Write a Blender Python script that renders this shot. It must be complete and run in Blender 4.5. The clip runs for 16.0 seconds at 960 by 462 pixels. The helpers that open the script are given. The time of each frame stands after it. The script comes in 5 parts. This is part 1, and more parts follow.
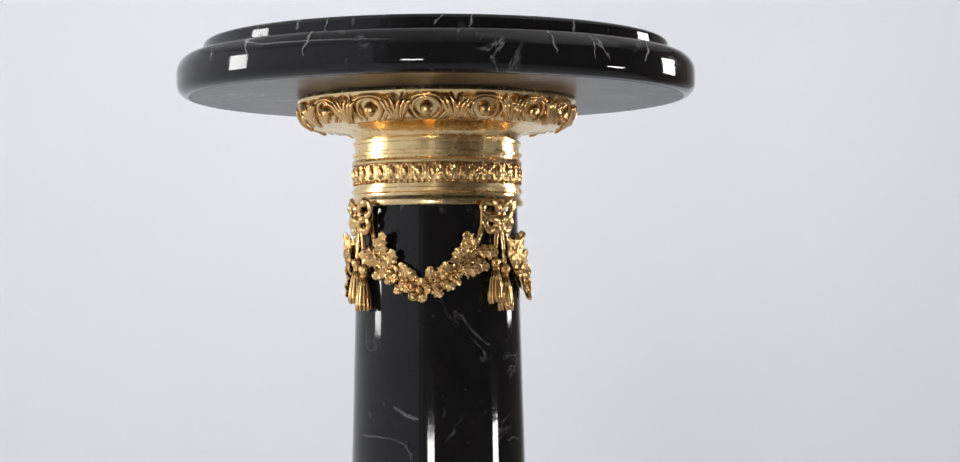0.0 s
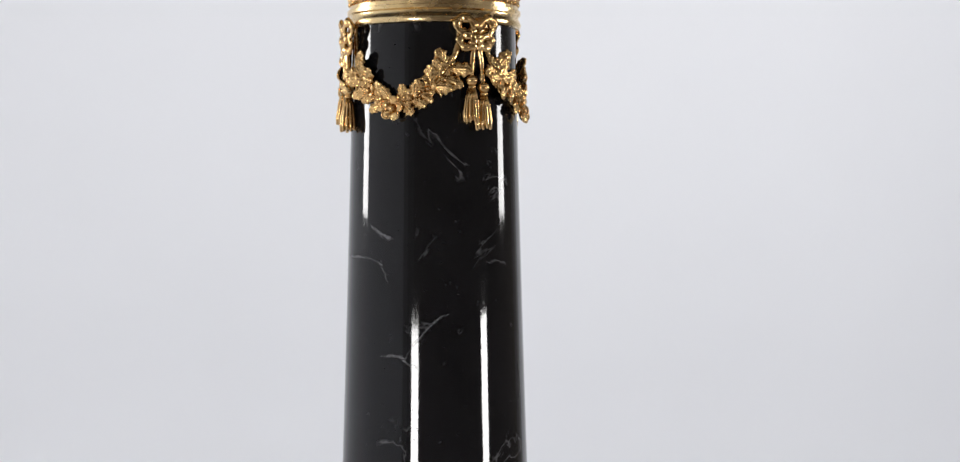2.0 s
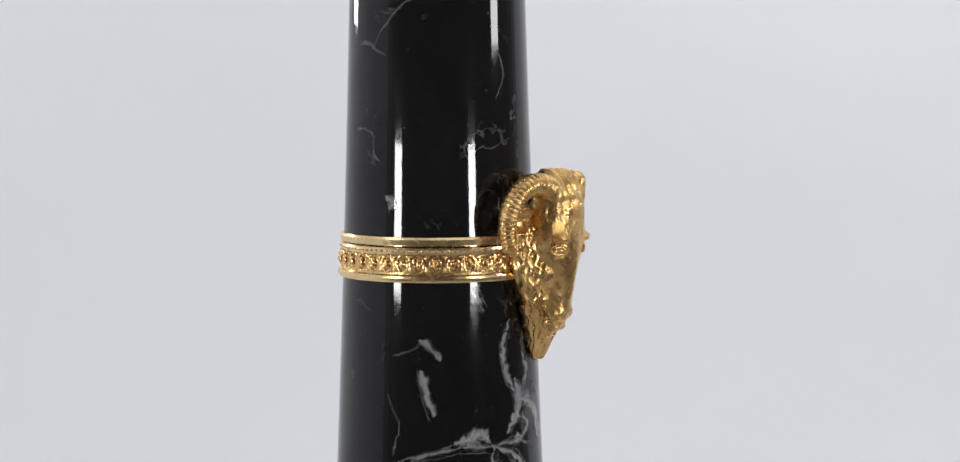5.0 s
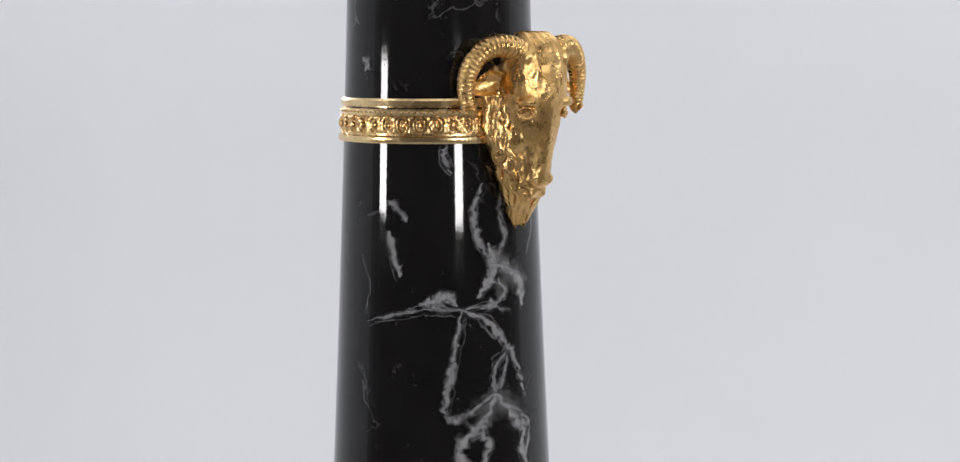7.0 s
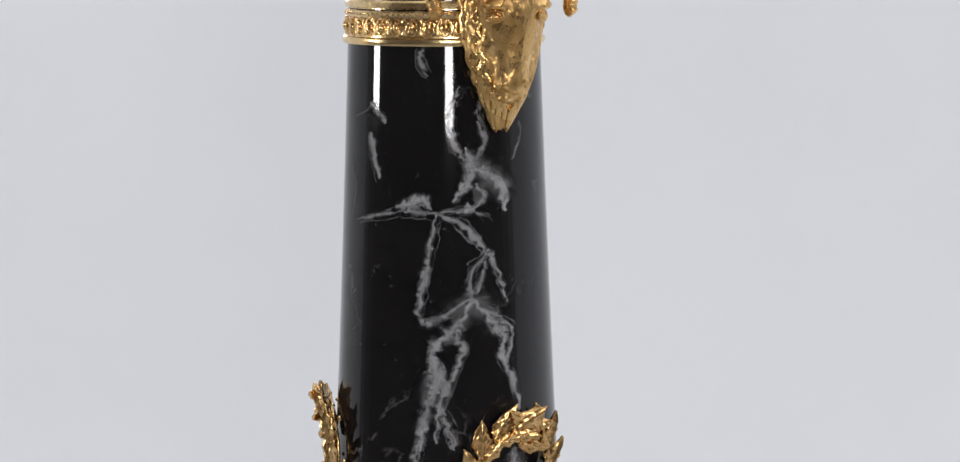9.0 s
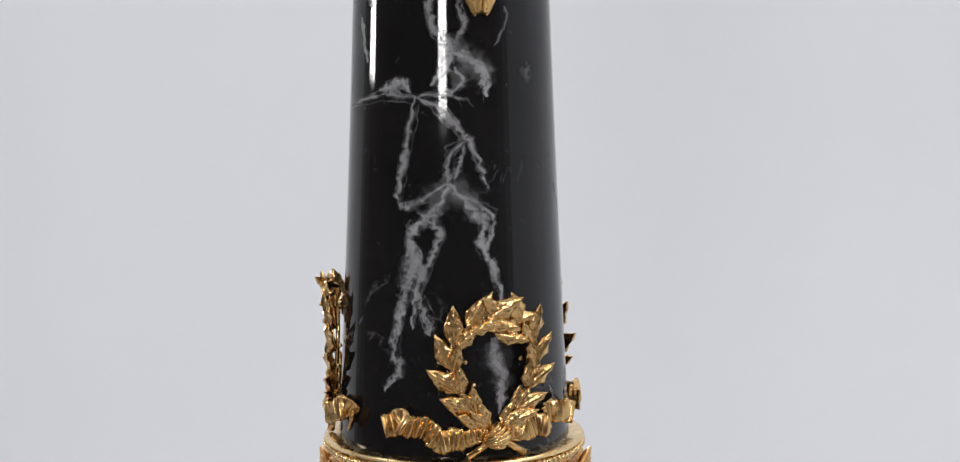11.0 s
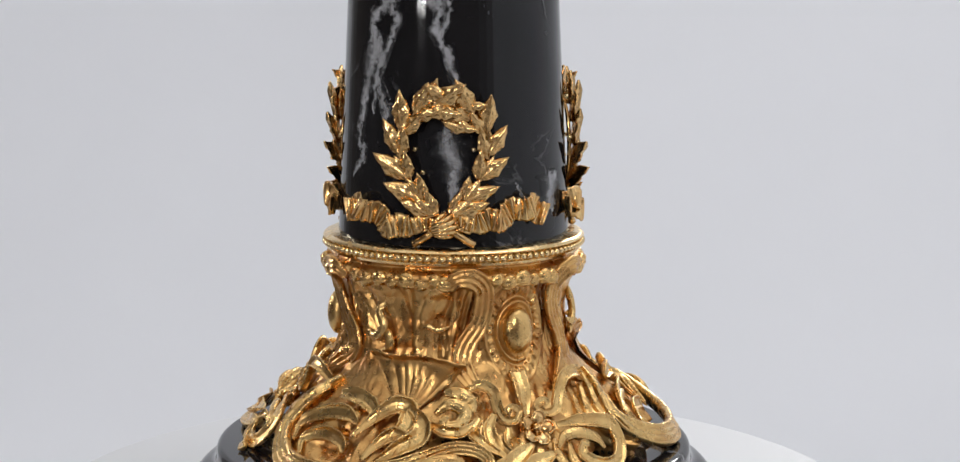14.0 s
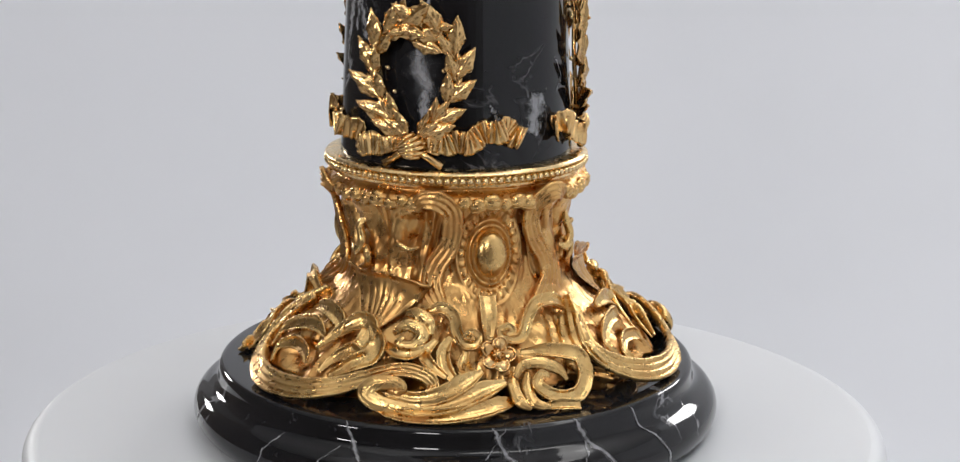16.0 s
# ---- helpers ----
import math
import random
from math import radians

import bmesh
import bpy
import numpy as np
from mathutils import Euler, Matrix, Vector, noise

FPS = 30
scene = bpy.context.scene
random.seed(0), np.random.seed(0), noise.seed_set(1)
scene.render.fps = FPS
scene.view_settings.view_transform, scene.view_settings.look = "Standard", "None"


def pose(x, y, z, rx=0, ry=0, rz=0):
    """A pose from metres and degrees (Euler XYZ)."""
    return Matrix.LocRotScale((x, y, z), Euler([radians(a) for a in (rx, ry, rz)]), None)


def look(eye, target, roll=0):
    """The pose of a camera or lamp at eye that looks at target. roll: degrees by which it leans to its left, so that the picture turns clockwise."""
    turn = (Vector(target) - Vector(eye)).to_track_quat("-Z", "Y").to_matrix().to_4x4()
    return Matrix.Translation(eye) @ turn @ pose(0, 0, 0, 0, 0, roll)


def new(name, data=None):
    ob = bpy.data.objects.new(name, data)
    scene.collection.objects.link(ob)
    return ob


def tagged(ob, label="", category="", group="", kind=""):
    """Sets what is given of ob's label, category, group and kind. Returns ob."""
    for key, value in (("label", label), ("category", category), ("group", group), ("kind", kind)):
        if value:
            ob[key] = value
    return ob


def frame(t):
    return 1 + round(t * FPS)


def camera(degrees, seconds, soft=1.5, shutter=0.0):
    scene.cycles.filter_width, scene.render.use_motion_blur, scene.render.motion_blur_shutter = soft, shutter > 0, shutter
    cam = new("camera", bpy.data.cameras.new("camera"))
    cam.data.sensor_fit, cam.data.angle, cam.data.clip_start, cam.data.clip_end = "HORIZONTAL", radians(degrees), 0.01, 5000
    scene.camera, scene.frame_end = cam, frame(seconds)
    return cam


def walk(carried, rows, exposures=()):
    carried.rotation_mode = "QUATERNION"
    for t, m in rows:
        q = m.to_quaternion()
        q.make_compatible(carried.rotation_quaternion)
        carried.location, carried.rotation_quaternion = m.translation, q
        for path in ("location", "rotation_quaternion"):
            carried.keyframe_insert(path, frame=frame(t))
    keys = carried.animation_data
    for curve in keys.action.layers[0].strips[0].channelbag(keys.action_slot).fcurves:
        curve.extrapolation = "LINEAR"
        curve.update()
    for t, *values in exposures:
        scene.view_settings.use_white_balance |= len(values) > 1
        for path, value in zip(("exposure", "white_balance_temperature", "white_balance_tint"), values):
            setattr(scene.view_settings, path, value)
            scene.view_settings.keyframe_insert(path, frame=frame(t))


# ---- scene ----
# The camera: a slow orbit about the pedestal's axis that sinks from its top to its foot.
cam = camera(29.56, 16.0, soft=1.25)
ROWS = [
    (0, 0.2829, -1.2393, 0.8876, 91.332, 11.521, -0.339),
    (0.5, 0.3578, -1.2154, 0.8789, 90.542, 15.040, -0.162),
    (1, 0.4307, -1.1875, 0.8661, 89.666, 18.591, -0.082),
    (1.5, 0.5045, -1.1545, 0.8399, 89.290, 22.179, -0.066),
    (2, 0.5871, -1.1129, 0.8147, 89.094, 26.380, -0.092),
    (2.5, 0.6671, -1.0667, 0.7855, 88.695, 30.738, -0.114),
    (3, 0.7310, -1.0248, 0.7567, 87.903, 34.272, -0.205),
    (3.5, 0.7838, -0.9868, 0.7377, 86.895, 37.214, -0.332),
    (4, 0.8524, -0.9303, 0.7137, 85.921, 41.192, -0.335),
    (4.2, 0.8794, -0.9056, 0.7072, 85.771, 42.839, -0.317),
    (6.3, 1.1522, -0.5230, 0.6293, 85.188, 64.264, -0.120),
    (6.5, 1.1671, -0.4894, 0.6243, 84.853, 65.906, -0.149),
    (7, 1.2004, -0.4029, 0.6164, 84.312, 70.186, -0.245),
    (7.5, 1.2336, -0.2883, 0.6088, 83.913, 75.678, -0.241),
    (8, 1.2547, -0.1783, 0.6076, 83.264, 80.839, -0.200),
    (8.5, 1.2631, -0.1016, 0.6099, 82.398, 84.357, -0.183),
    (9, 1.2656, -0.0545, 0.6168, 81.245, 86.423, -0.157),
    (9.2, 1.2662, -0.0364, 0.6194, 80.672, 87.227, -0.136),
    (11.3, 1.2356, 0.3422, 0.4974, 82.668, 104.605, -0.254),
    (11.5, 1.2288, 0.3714, 0.4846, 82.821, 105.906, -0.237),
    (12, 1.2074, 0.4475, 0.4523, 83.214, 109.422, -0.164),
    (12.5, 1.1761, 0.5324, 0.4205, 83.555, 113.516, -0.075),
    (13, 1.1378, 0.6138, 0.4127, 82.998, 117.585, 0.051),
    (13.5, 1.0887, 0.6967, 0.4018, 81.969, 121.846, 0.093),
    (14, 1.0337, 0.7731, 0.4033, 81.026, 125.955, 0.111),
    (14.5, 0.9715, 0.8453, 0.4083, 79.658, 130.225, 0.152),
    (15, 0.9106, 0.9050, 0.4217, 78.238, 134.037, 0.187),
    (15.5, 0.8455, 0.9600, 0.4324, 77.205, 137.834, 0.241),
    (16, 0.7838, 1.0053, 0.4442, 76.533, 141.287, 0.308),
]
walk(cam, [(t, pose(x, y, z, rx, 0, rz) @ pose(0, 0, 0, 0, 0, roll)) for t, x, y, z, rx, rz, roll in ROWS])

# ---- light: studio softboxes round the pedestal, a lit ceiling panel and added backdrop fills ----
world = bpy.data.worlds.new("world")
scene.world = world
world.use_nodes = True
world.node_tree.nodes["Background"].inputs[0].default_value = (0.85, 0.92, 1.0, 1)
world.node_tree.nodes["Background"].inputs[1].default_value = 0.05


def polar(az, r, z):
    a = radians(az)
    return Vector((r * math.sin(a), -r * math.cos(a), z))


def softbox(name, az, r, z, width, height, power, aim, colour=(1.0, 0.99, 0.98)):
    data = bpy.data.lights.new(name, "AREA")
    data.shape, data.size, data.size_y, data.energy, data.color = "RECTANGLE", width, height, power, colour
    ob = new(name, data)
    ob.matrix_world = look(polar(az, r, z), aim)
    return ob


softbox("softbox_high", -77, 2.0, 1.12, 0.38, 0.54, 11, (0, 0, 1.15))
softbox("softbox_high", 129, 2.0, 1.12, 0.38, 0.54, 11, (0, 0, 1.15))
softbox("softbox_low", 3, 2.0, 0.585, 0.31, 0.25, 8.5, (0, 0, 0.60))
softbox("softbox_low", 93, 2.0, 0.585, 0.31, 0.25, 8.5, (0, 0, 0.60))
# three unseen lamps added to brighten the backdrop evenly
softbox("backdrop_fill", 188, 1.05, 1.98, 1.3, 0.8, 16.8, polar(177, 2.7, 0.2))
softbox("backdrop_fill", 252, 1.05, 1.98, 1.3, 0.8, 11.0, polar(252, 2.7, 0.1))
softbox("backdrop_fill", 314, 1.05, 1.98, 1.3, 0.8, 13.3, polar(317, 2.7, 0.1))
softbox("ceiling_panel", 80, 0.9, 1.95, 1.2, 1.2, 2, (0.3, 0, -0.75))
scene.view_settings.exposure = 0.0

# ---- materials ----


def material(name):
    m = bpy.data.materials.new(name)
    m.use_nodes = True
    nt = m.node_tree
    return m, nt, nt.nodes["Principled BSDF"]


def node(nt, kind, **values):
    n = nt.nodes.new(kind)
    for key, value in values.items():
        n.inputs[key].default_value = value
    return n


def ramp(nt, source, *stops):
    r = nt.nodes.new("ShaderNodeValToRGB")
    while len(r.color_ramp.elements) < len(stops):
        r.color_ramp.elements.new(0.5)
    for e, (p, c) in zip(r.color_ramp.elements, stops):
        e.position, e.color = p, (*c, 1) if isinstance(c, tuple) else (c, c, c, 1)
    nt.links.new(source, r.inputs[0])
    return r.outputs[0]


def noise_tex(nt, scale, detail=4.0, rough=0.55, distortion=0.0, stretch=(1, 1, 1)):
    co = nt.nodes.new("ShaderNodeTexCoord")
    mp = nt.nodes.new("ShaderNodeMapping")
    mp.inputs["Scale"].default_value = stretch
    nt.links.new(co.outputs["Object"], mp.inputs[0])
    n = node(nt, "ShaderNodeTexNoise", Scale=scale, Detail=detail, Roughness=rough, Distortion=distortion)
    nt.links.new(mp.outputs[0], n.inputs["Vector"])
    return n.outputs["Fac"]


def mix(nt, fac, a, b, mode="MIX"):
    m = nt.nodes.new("ShaderNodeMix")
    m.data_type, m.blend_type = "RGBA", mode
    for sock, value in ((m.inputs[0], fac), (m.inputs[6], a), (m.inputs[7], b)):
        if isinstance(value, (int, float)):
            sock.default_value = value
        elif isinstance(value, tuple):
            sock.default_value = (*value, 1)
        else:
            nt.links.new(value, sock)
    return m.outputs[2]


def bump(nt, bsdf, height, strength, distance):
    b = node(nt, "ShaderNodeBump", Strength=strength, Distance=distance)
    nt.links.new(height, b.inputs["Height"])
    nt.links.new(b.outputs[0], bsdf.inputs["Normal"])


def math_node(nt, op, a, b):
    m = nt.nodes.new("ShaderNodeMath")
    m.operation = op
    for sock, value in zip(m.inputs, (a, b)):
        if isinstance(value, (int, float)):
            sock.default_value = value
        else:
            nt.links.new(value, sock)
    return m.outputs[0]


def make_marble(name, vein_amount, scale, dull=0.0):
    """Polished black marble: thin pale cracks, faint cloudy flecks, a few brown smears."""
    m, nt, p = material(name)
    crack = noise_tex(nt, scale, 5, 0.6, 0.8)
    line = ramp(nt, math_node(nt, "ABSOLUTE", math_node(nt, "SUBTRACT", crack, 0.5), 0), (0.0, 1.0), (0.006, 0.5), (0.016, 0.0))
    gate = ramp(nt, noise_tex(nt, scale * 1.3, 3), (0.56, 0.0), (0.66, 1.0))
    vein = math_node(nt, "MULTIPLY", math_node(nt, "MULTIPLY", line, gate), vein_amount)
    fleck = ramp(nt, noise_tex(nt, 170, 3, 0.75), (0.67, 0.0), (0.74, 0.45))
    cloud = ramp(nt, noise_tex(nt, 9, 5, 0.6), (0.35, (0.0055, 0.0055, 0.0062)), (0.75, (0.012, 0.012, 0.014)))
    c = mix(nt, fleck, cloud, (0.12, 0.12, 0.13))
    c = mix(nt, vein, c, (0.50, 0.50, 0.52))
    nt.links.new(c, p.inputs["Base Color"])
    rough = ramp(nt, noise_tex(nt, 35, 4), (0.3, 0.035 + dull), (0.75, 0.075 + dull))
    nt.links.new(rough, p.inputs["Roughness"])
    p.inputs["Specular IOR Level"].default_value = 0.38
    bump(nt, p, noise_tex(nt, 70, 4), 0.035, 0.001)
    return m


def make_gold(name, rough, relief, scale, tint=(0.86, 0.58, 0.23), dark=(0.62, 0.33, 0.10), stretch=(1, 1, 1)):
    """Gilded bronze: bright where rubbed, redder in patches, with cast grain."""
    m, nt, p = material(name)
    p.inputs["Metallic"].default_value = 1.0
    tone = ramp(nt, noise_tex(nt, 45, 4, 0.6), (0.32, dark), (0.62, tint))
    nt.links.new(tone, p.inputs["Base Color"])
    r = ramp(nt, noise_tex(nt, 120, 4), (0.3, rough * 0.7), (0.75, rough * 1.5))
    nt.links.new(r, p.inputs["Roughness"])
    bump(nt, p, noise_tex(nt, scale, 5, 0.6, 0.0, stretch), relief, 0.0012)
    return m


MARBLE = make_marble("black_marble", 0.55, 11)
MARBLE_HONED = make_marble("honed_black_marble", 0.3, 9, 0.24)
MARBLE_SHAFT = make_marble("black_marble_shaft", 0.22, 15)
GOLD = make_gold("gilded_bronze", 0.22, 0.22, 210, (0.81, 0.555, 0.25), (0.62, 0.345, 0.125), (1, 1, 0.4))
GOLD_FOOT = make_gold("copper_toned_gilding", 0.29, 0.30, 300, (0.71, 0.43, 0.16), (0.50, 0.24, 0.075), (1, 1, 0.4))
GOLD_RIM = make_gold("bright_gilding", 0.27, 0.25, 300, (0.78, 0.535, 0.22), (0.60, 0.355, 0.13), (1, 1, 0.4))
GOLD_SMOOTH = make_gold("polished_gilding", 0.23, 0.05, 200, (0.86, 0.66, 0.36), (0.80, 0.57, 0.27))
GOLD_FUR = make_gold("chased_gilding", 0.27, 0.35, 520, (0.80, 0.53, 0.22), (0.62, 0.375, 0.135), (1, 1, 0.3))


def make_plaster(name, colour, rough, scale):
    m, nt, p = material(name)
    a = tuple(v * 0.96 for v in colour)
    nt.links.new(ramp(nt, noise_tex(nt, scale, 4), (0.3, a), (0.7, colour)), p.inputs["Base Color"])
    p.inputs["Roughness"].default_value = rough
    bump(nt, p, noise_tex(nt, scale * 60, 3), 0.05, 0.001)
    return m


WALL_WHITE = make_plaster("white_wall_paint", (0.785, 0.80, 0.838), 0.7, 0.8)
# two greys made up to grade reflections from the white wall to the dark
STRIP_MID = make_plaster("grey_wall_paint", (0.42, 0.41, 0.41), 0.7, 1.0)
STRIP_DIM = make_plaster("dim_grey_reflection_strip", (0.25, 0.235, 0.225), 0.7, 1.0)
WALL_DARK = make_plaster("brown_grey_wall", (0.16, 0.13, 0.11), 0.6, 1.5)
TABLE_WHITE = make_plaster("white_lacquer", (0.66, 0.675, 0.70), 0.5, 3.0)
FLOOR_MAT = make_plaster("pale_floor", (0.55, 0.55, 0.56), 0.5, 2.0)
CEIL_MAT = make_plaster("ceiling_paint", (0.80, 0.80, 0.80), 0.8, 2.0)

# ---- mesh helpers ----


def finish(name, bm, mat, sharp=None):
    bmesh.ops.recalc_face_normals(bm, faces=bm.faces)
    for f in bm.faces:
        f.smooth = True
    if sharp is not None:
        for e in bm.edges:
            if len(e.link_faces) == 2 and e.calc_face_angle(0) > radians(sharp):
                e.smooth = False
    me = bpy.data.meshes.new(name)
    bm.to_mesh(me)
    bm.free()
    me.materials.append(mat)
    return me


def part(name, bm, mat, parent, label="", sharp=None):
    me = bm if isinstance(bm, bpy.types.Mesh) else finish(name, bm, mat, sharp)
    ob = new(name, me)
    ob.parent = parent
    if label:
        tagged(ob, label)
    return ob


def lathe(bm, profile, segs=96, close=False):
    """Turns (r, z) points about the z axis into bm."""
    rings = []
    for r, z in profile:
        if r < 1e-6:
            rings.append([bm.verts.new((0, 0, z))])
        else:
            rings.append([bm.verts.new((r * math.sin(2 * math.pi * i / segs), -r * math.cos(2 * math.pi * i / segs), z)) for i in range(segs)])
    for a, b in zip(rings, rings[1:]):
        for i in range(segs):
            j = (i + 1) % segs
            if len(a) == 1:
                bm.faces.new((a[0], b[i], b[j]))
            elif len(b) == 1:
                bm.faces.new((a[i], b[0], a[j]))
            else:
                bm.faces.new((a[i], b[i], b[j], a[j]))
    return bm


def arc(cr, cz, rr, rz, a0, a1, n):
    return [(cr + rr * math.cos(radians(a0 + (a1 - a0) * i / n)), cz + rz * math.sin(radians(a0 + (a1 - a0) * i / n))) for i in range(n + 1)]


def shaft_r(z):
    q = z - 0.2587
    return 0.07946 - 0.04994 * q + 0.02264 * q * q


def on_shaft(az, z, off=0.0):
    return polar(az, shaft_r(z) + off, z)


def vein_material():
    """Pale calcite vein: grey-white and broken, fading into the black at its ragged edge."""
    m, nt, p = material("calcite_vein")
    uv = nt.nodes.new("ShaderNodeUVMap")
    sep = nt.nodes.new("ShaderNodeSeparateXYZ")
    nt.links.new(uv.outputs[0], sep.inputs[0])
    edge = math_node(nt, "SUBTRACT", 1.0, math_node(nt, "ABSOLUTE", math_node(nt, "SUBTRACT", math_node(nt, "MULTIPLY", sep.outputs[0], 2.0), 1.0), 0))
    grain = noise_tex(nt, 190, 6, 0.68, 0.4)
    cloud = noise_tex(nt, 60, 3, 0.6)
    wisp = noise_tex(nt, 420, 4, 0.65)
    body = math_node(nt, "ADD", math_node(nt, "MULTIPLY", edge, 0.85), math_node(nt, "ADD", math_node(nt, "MULTIPLY", grain, 1.1), math_node(nt, "ADD", math_node(nt, "MULTIPLY", cloud, 0.9), math_node(nt, "MULTIPLY", wisp, 0.5))))
    mask = ramp(nt, math_node(nt, "SUBTRACT", body, 1.0), (0.50, 0.0), (0.72, 0.30), (1.0, 0.95))
    mask = math_node(nt, "MULTIPLY", mask, sep.outputs[1])
    c = mix(nt, grain, (0.17, 0.175, 0.19), (0.52, 0.52, 0.54))
    nt.links.new(c, p.inputs["Base Color"])
    p.inputs["Roughness"].default_value = 0.07
    p.inputs["Specular IOR Level"].default_value = 0.38
    clear = nt.nodes.new("ShaderNodeBsdfTransparent")
    blend = nt.nodes.new("ShaderNodeMixShader")
    nt.links.new(mask, blend.inputs[0])
    nt.links.new(clear.outputs[0], blend.inputs[1])
    nt.links.new(p.outputs[0], blend.inputs[2])
    nt.links.new(blend.outputs[0], nt.nodes["Material Output"].inputs["Surface"])
    return m


VEIN = vein_material()


def spline(points, n):
    """Smooth Catmull-Rom run of n points through tuples of numbers."""
    p = [np.array(q, float) for q in points]
    p = [2 * p[0] - p[1]] + p + [2 * p[-1] - p[-2]]
    out, k = [], len(p) - 3
    for i in range(n):
        s = i / (n - 1) * k
        j = min(int(s), k - 1)
        t = s - j
        a, b, c, d = p[j:j + 4]
        out.append(0.5 * (2 * b + (c - a) * t + (2 * a - 5 * b + 4 * c - d) * t * t + (3 * b - a - 3 * c + d) * t ** 3))
    return out


def tube(bm, pts, normals, radii, wide=1.0, high=1.0, segs=8, twist=0.0):
    """A closed sweep with an elliptical section: wide across the normal, high along it."""
    rows, n = [], len(pts)
    for i in range(n):
        t = (pts[min(i + 1, n - 1)] - pts[max(i - 1, 0)]).normalized()
        nn = normals[i]
        b = t.cross(nn)
        if b.length < 1e-6:
            b = t.orthogonal()
        b.normalize()
        nn = b.cross(t).normalized()
        if twist:
            q = Matrix.Rotation(twist * i / n, 3, t)
            b, nn = q @ b, q @ nn
        r = radii[i]
        rows.append([bm.verts.new(pts[i] + b * (r * wide * math.cos(2 * math.pi * k / segs)) + nn * (r * high * math.sin(2 * math.pi * k / segs))) for k in range(segs)])
    for p, q in zip(rows, rows[1:]):
        for k in range(segs):
            bm.faces.new((p[k], p[(k + 1) % segs], q[(k + 1) % segs], q[k]))
    for row in (rows[0], rows[-1]):
        bm.faces.new(row)
    return bm


def ellipsoid(bm, centre, radii, m=None, u=14, v=10):
    mat = Matrix.Translation(centre) @ (m or Matrix()) @ Matrix.Diagonal((*radii, 1))
    bmesh.ops.create_uvsphere(bm, u_segments=u, v_segments=v, radius=1, matrix=mat)
    return bm


def leaf_mesh(name, length, width, lobes, curl, mat, blunt=False, rows=17):
    """A chased leaf along +y, lying on +z: midrib, slanting side veins, waved edge and pointed tip, real thickness."""
    b = bmesh.new()
    half = 5
    top, under = [], []
    for i in range(rows):
        t = i / (rows - 1)
        w = width * 0.5 * math.sin(math.pi * min(1, t ** 0.85 * 0.93 + 0.07)) ** 0.9 * (1 - 0.25 * t ** 2) * (1 + 0.07 * math.cos(2 * math.pi * lobes * t + 0.6))
        if blunt:
            w = width * 0.5 * math.sin(math.pi * min(1, t * 0.86 + 0.08)) ** 0.6 * (1 + 0.16 * math.cos(2 * math.pi * lobes * t + 0.6))
        if i == rows - 1:
            w = width * 0.03
        z0 = curl * length * t * t
        a, c = [], []
        for k in range(-half, half + 1):
            u = abs(k) / half
            rib = 0.15 * math.exp(-(u / 0.13) ** 2)
            dome = 0.16 * (1 - u * u) - 0.05 * math.exp(-((u - 0.18) / 0.12) ** 2)
            side = 0.045 * math.cos(2 * math.pi * (5.0 * t - 1.1 * u)) * min(1, 2.2 * u)
            wave = 0.10 * u * u * math.sin(2 * math.pi * lobes * t + (0.8 if k > 0 else 0))
            z = z0 + width * (rib + dome + side + wave) * min(1, 3.5 * (1 - t) + 0.15)
            x = math.copysign(u, k) * max(w, 0.0002)
            y = length * (t + 0.09 * u * (1 - t))
            a.append(b.verts.new((x, y, z + 0.0005)))
            c.append(b.verts.new((x * 0.95, y, z0 - 0.0006)))
        top.append(a)
        under.append(c)
    n = 2 * half
    for g, flip in ((top, False), (under, True)):
        for p, q in zip(g, g[1:]):
            for k in range(n):
                f = (p[k], p[k + 1], q[k + 1], q[k])
                b.faces.new(f[::-1] if flip else f)
    for p, q, s, t in zip(top, top[1:], under, under[1:]):
        b.faces.new((p[0], q[0], t[0], s[0]))
        b.faces.new((p[n], s[n], t[n], q[n]))
    b.faces.new([*top[0][::-1], *under[0]])
    b.faces.new([*top[-1], *under[-1][::-1]])
    return finish(name, b, mat)


def placed(point, normal, up_angle, tilt=0.0, scale=1.0, az=0.0):
    """A pose on a surface at azimuth az: +y turned up_angle clockwise from up, +z along the normal, the tip tilted out."""
    e = polar(az + 90, 1, 0)
    n = Vector(normal).normalized()
    up = n.cross(e).normalized()
    if up.z < 0:
        up = -up
    e = up.cross(n)
    y = up * math.cos(radians(up_angle)) + e * math.sin(radians(up_angle))
    x = y.cross(n)
    m = Matrix((x, y, n)).transposed().to_4x4()
    return Matrix.Translation(point) @ m @ Matrix.Rotation(radians(tilt), 4, "X") @ Matrix.Scale(scale, 4)


def piece(name, mesh, m, parent, label=""):
    ob = new(name, mesh)
    ob.parent = parent
    ob.matrix_local = m
    return tagged(ob, label) if label else ob

# ---- the studio ----
R = 2.7
INSIDE = [(0.9, -0.752)] + [(1.5 + 1.2 * math.sin(radians(a)), 0.448 - 1.2 * math.cos(radians(a))) for a in range(0, 91, 10)] + [(R, 2.2)]


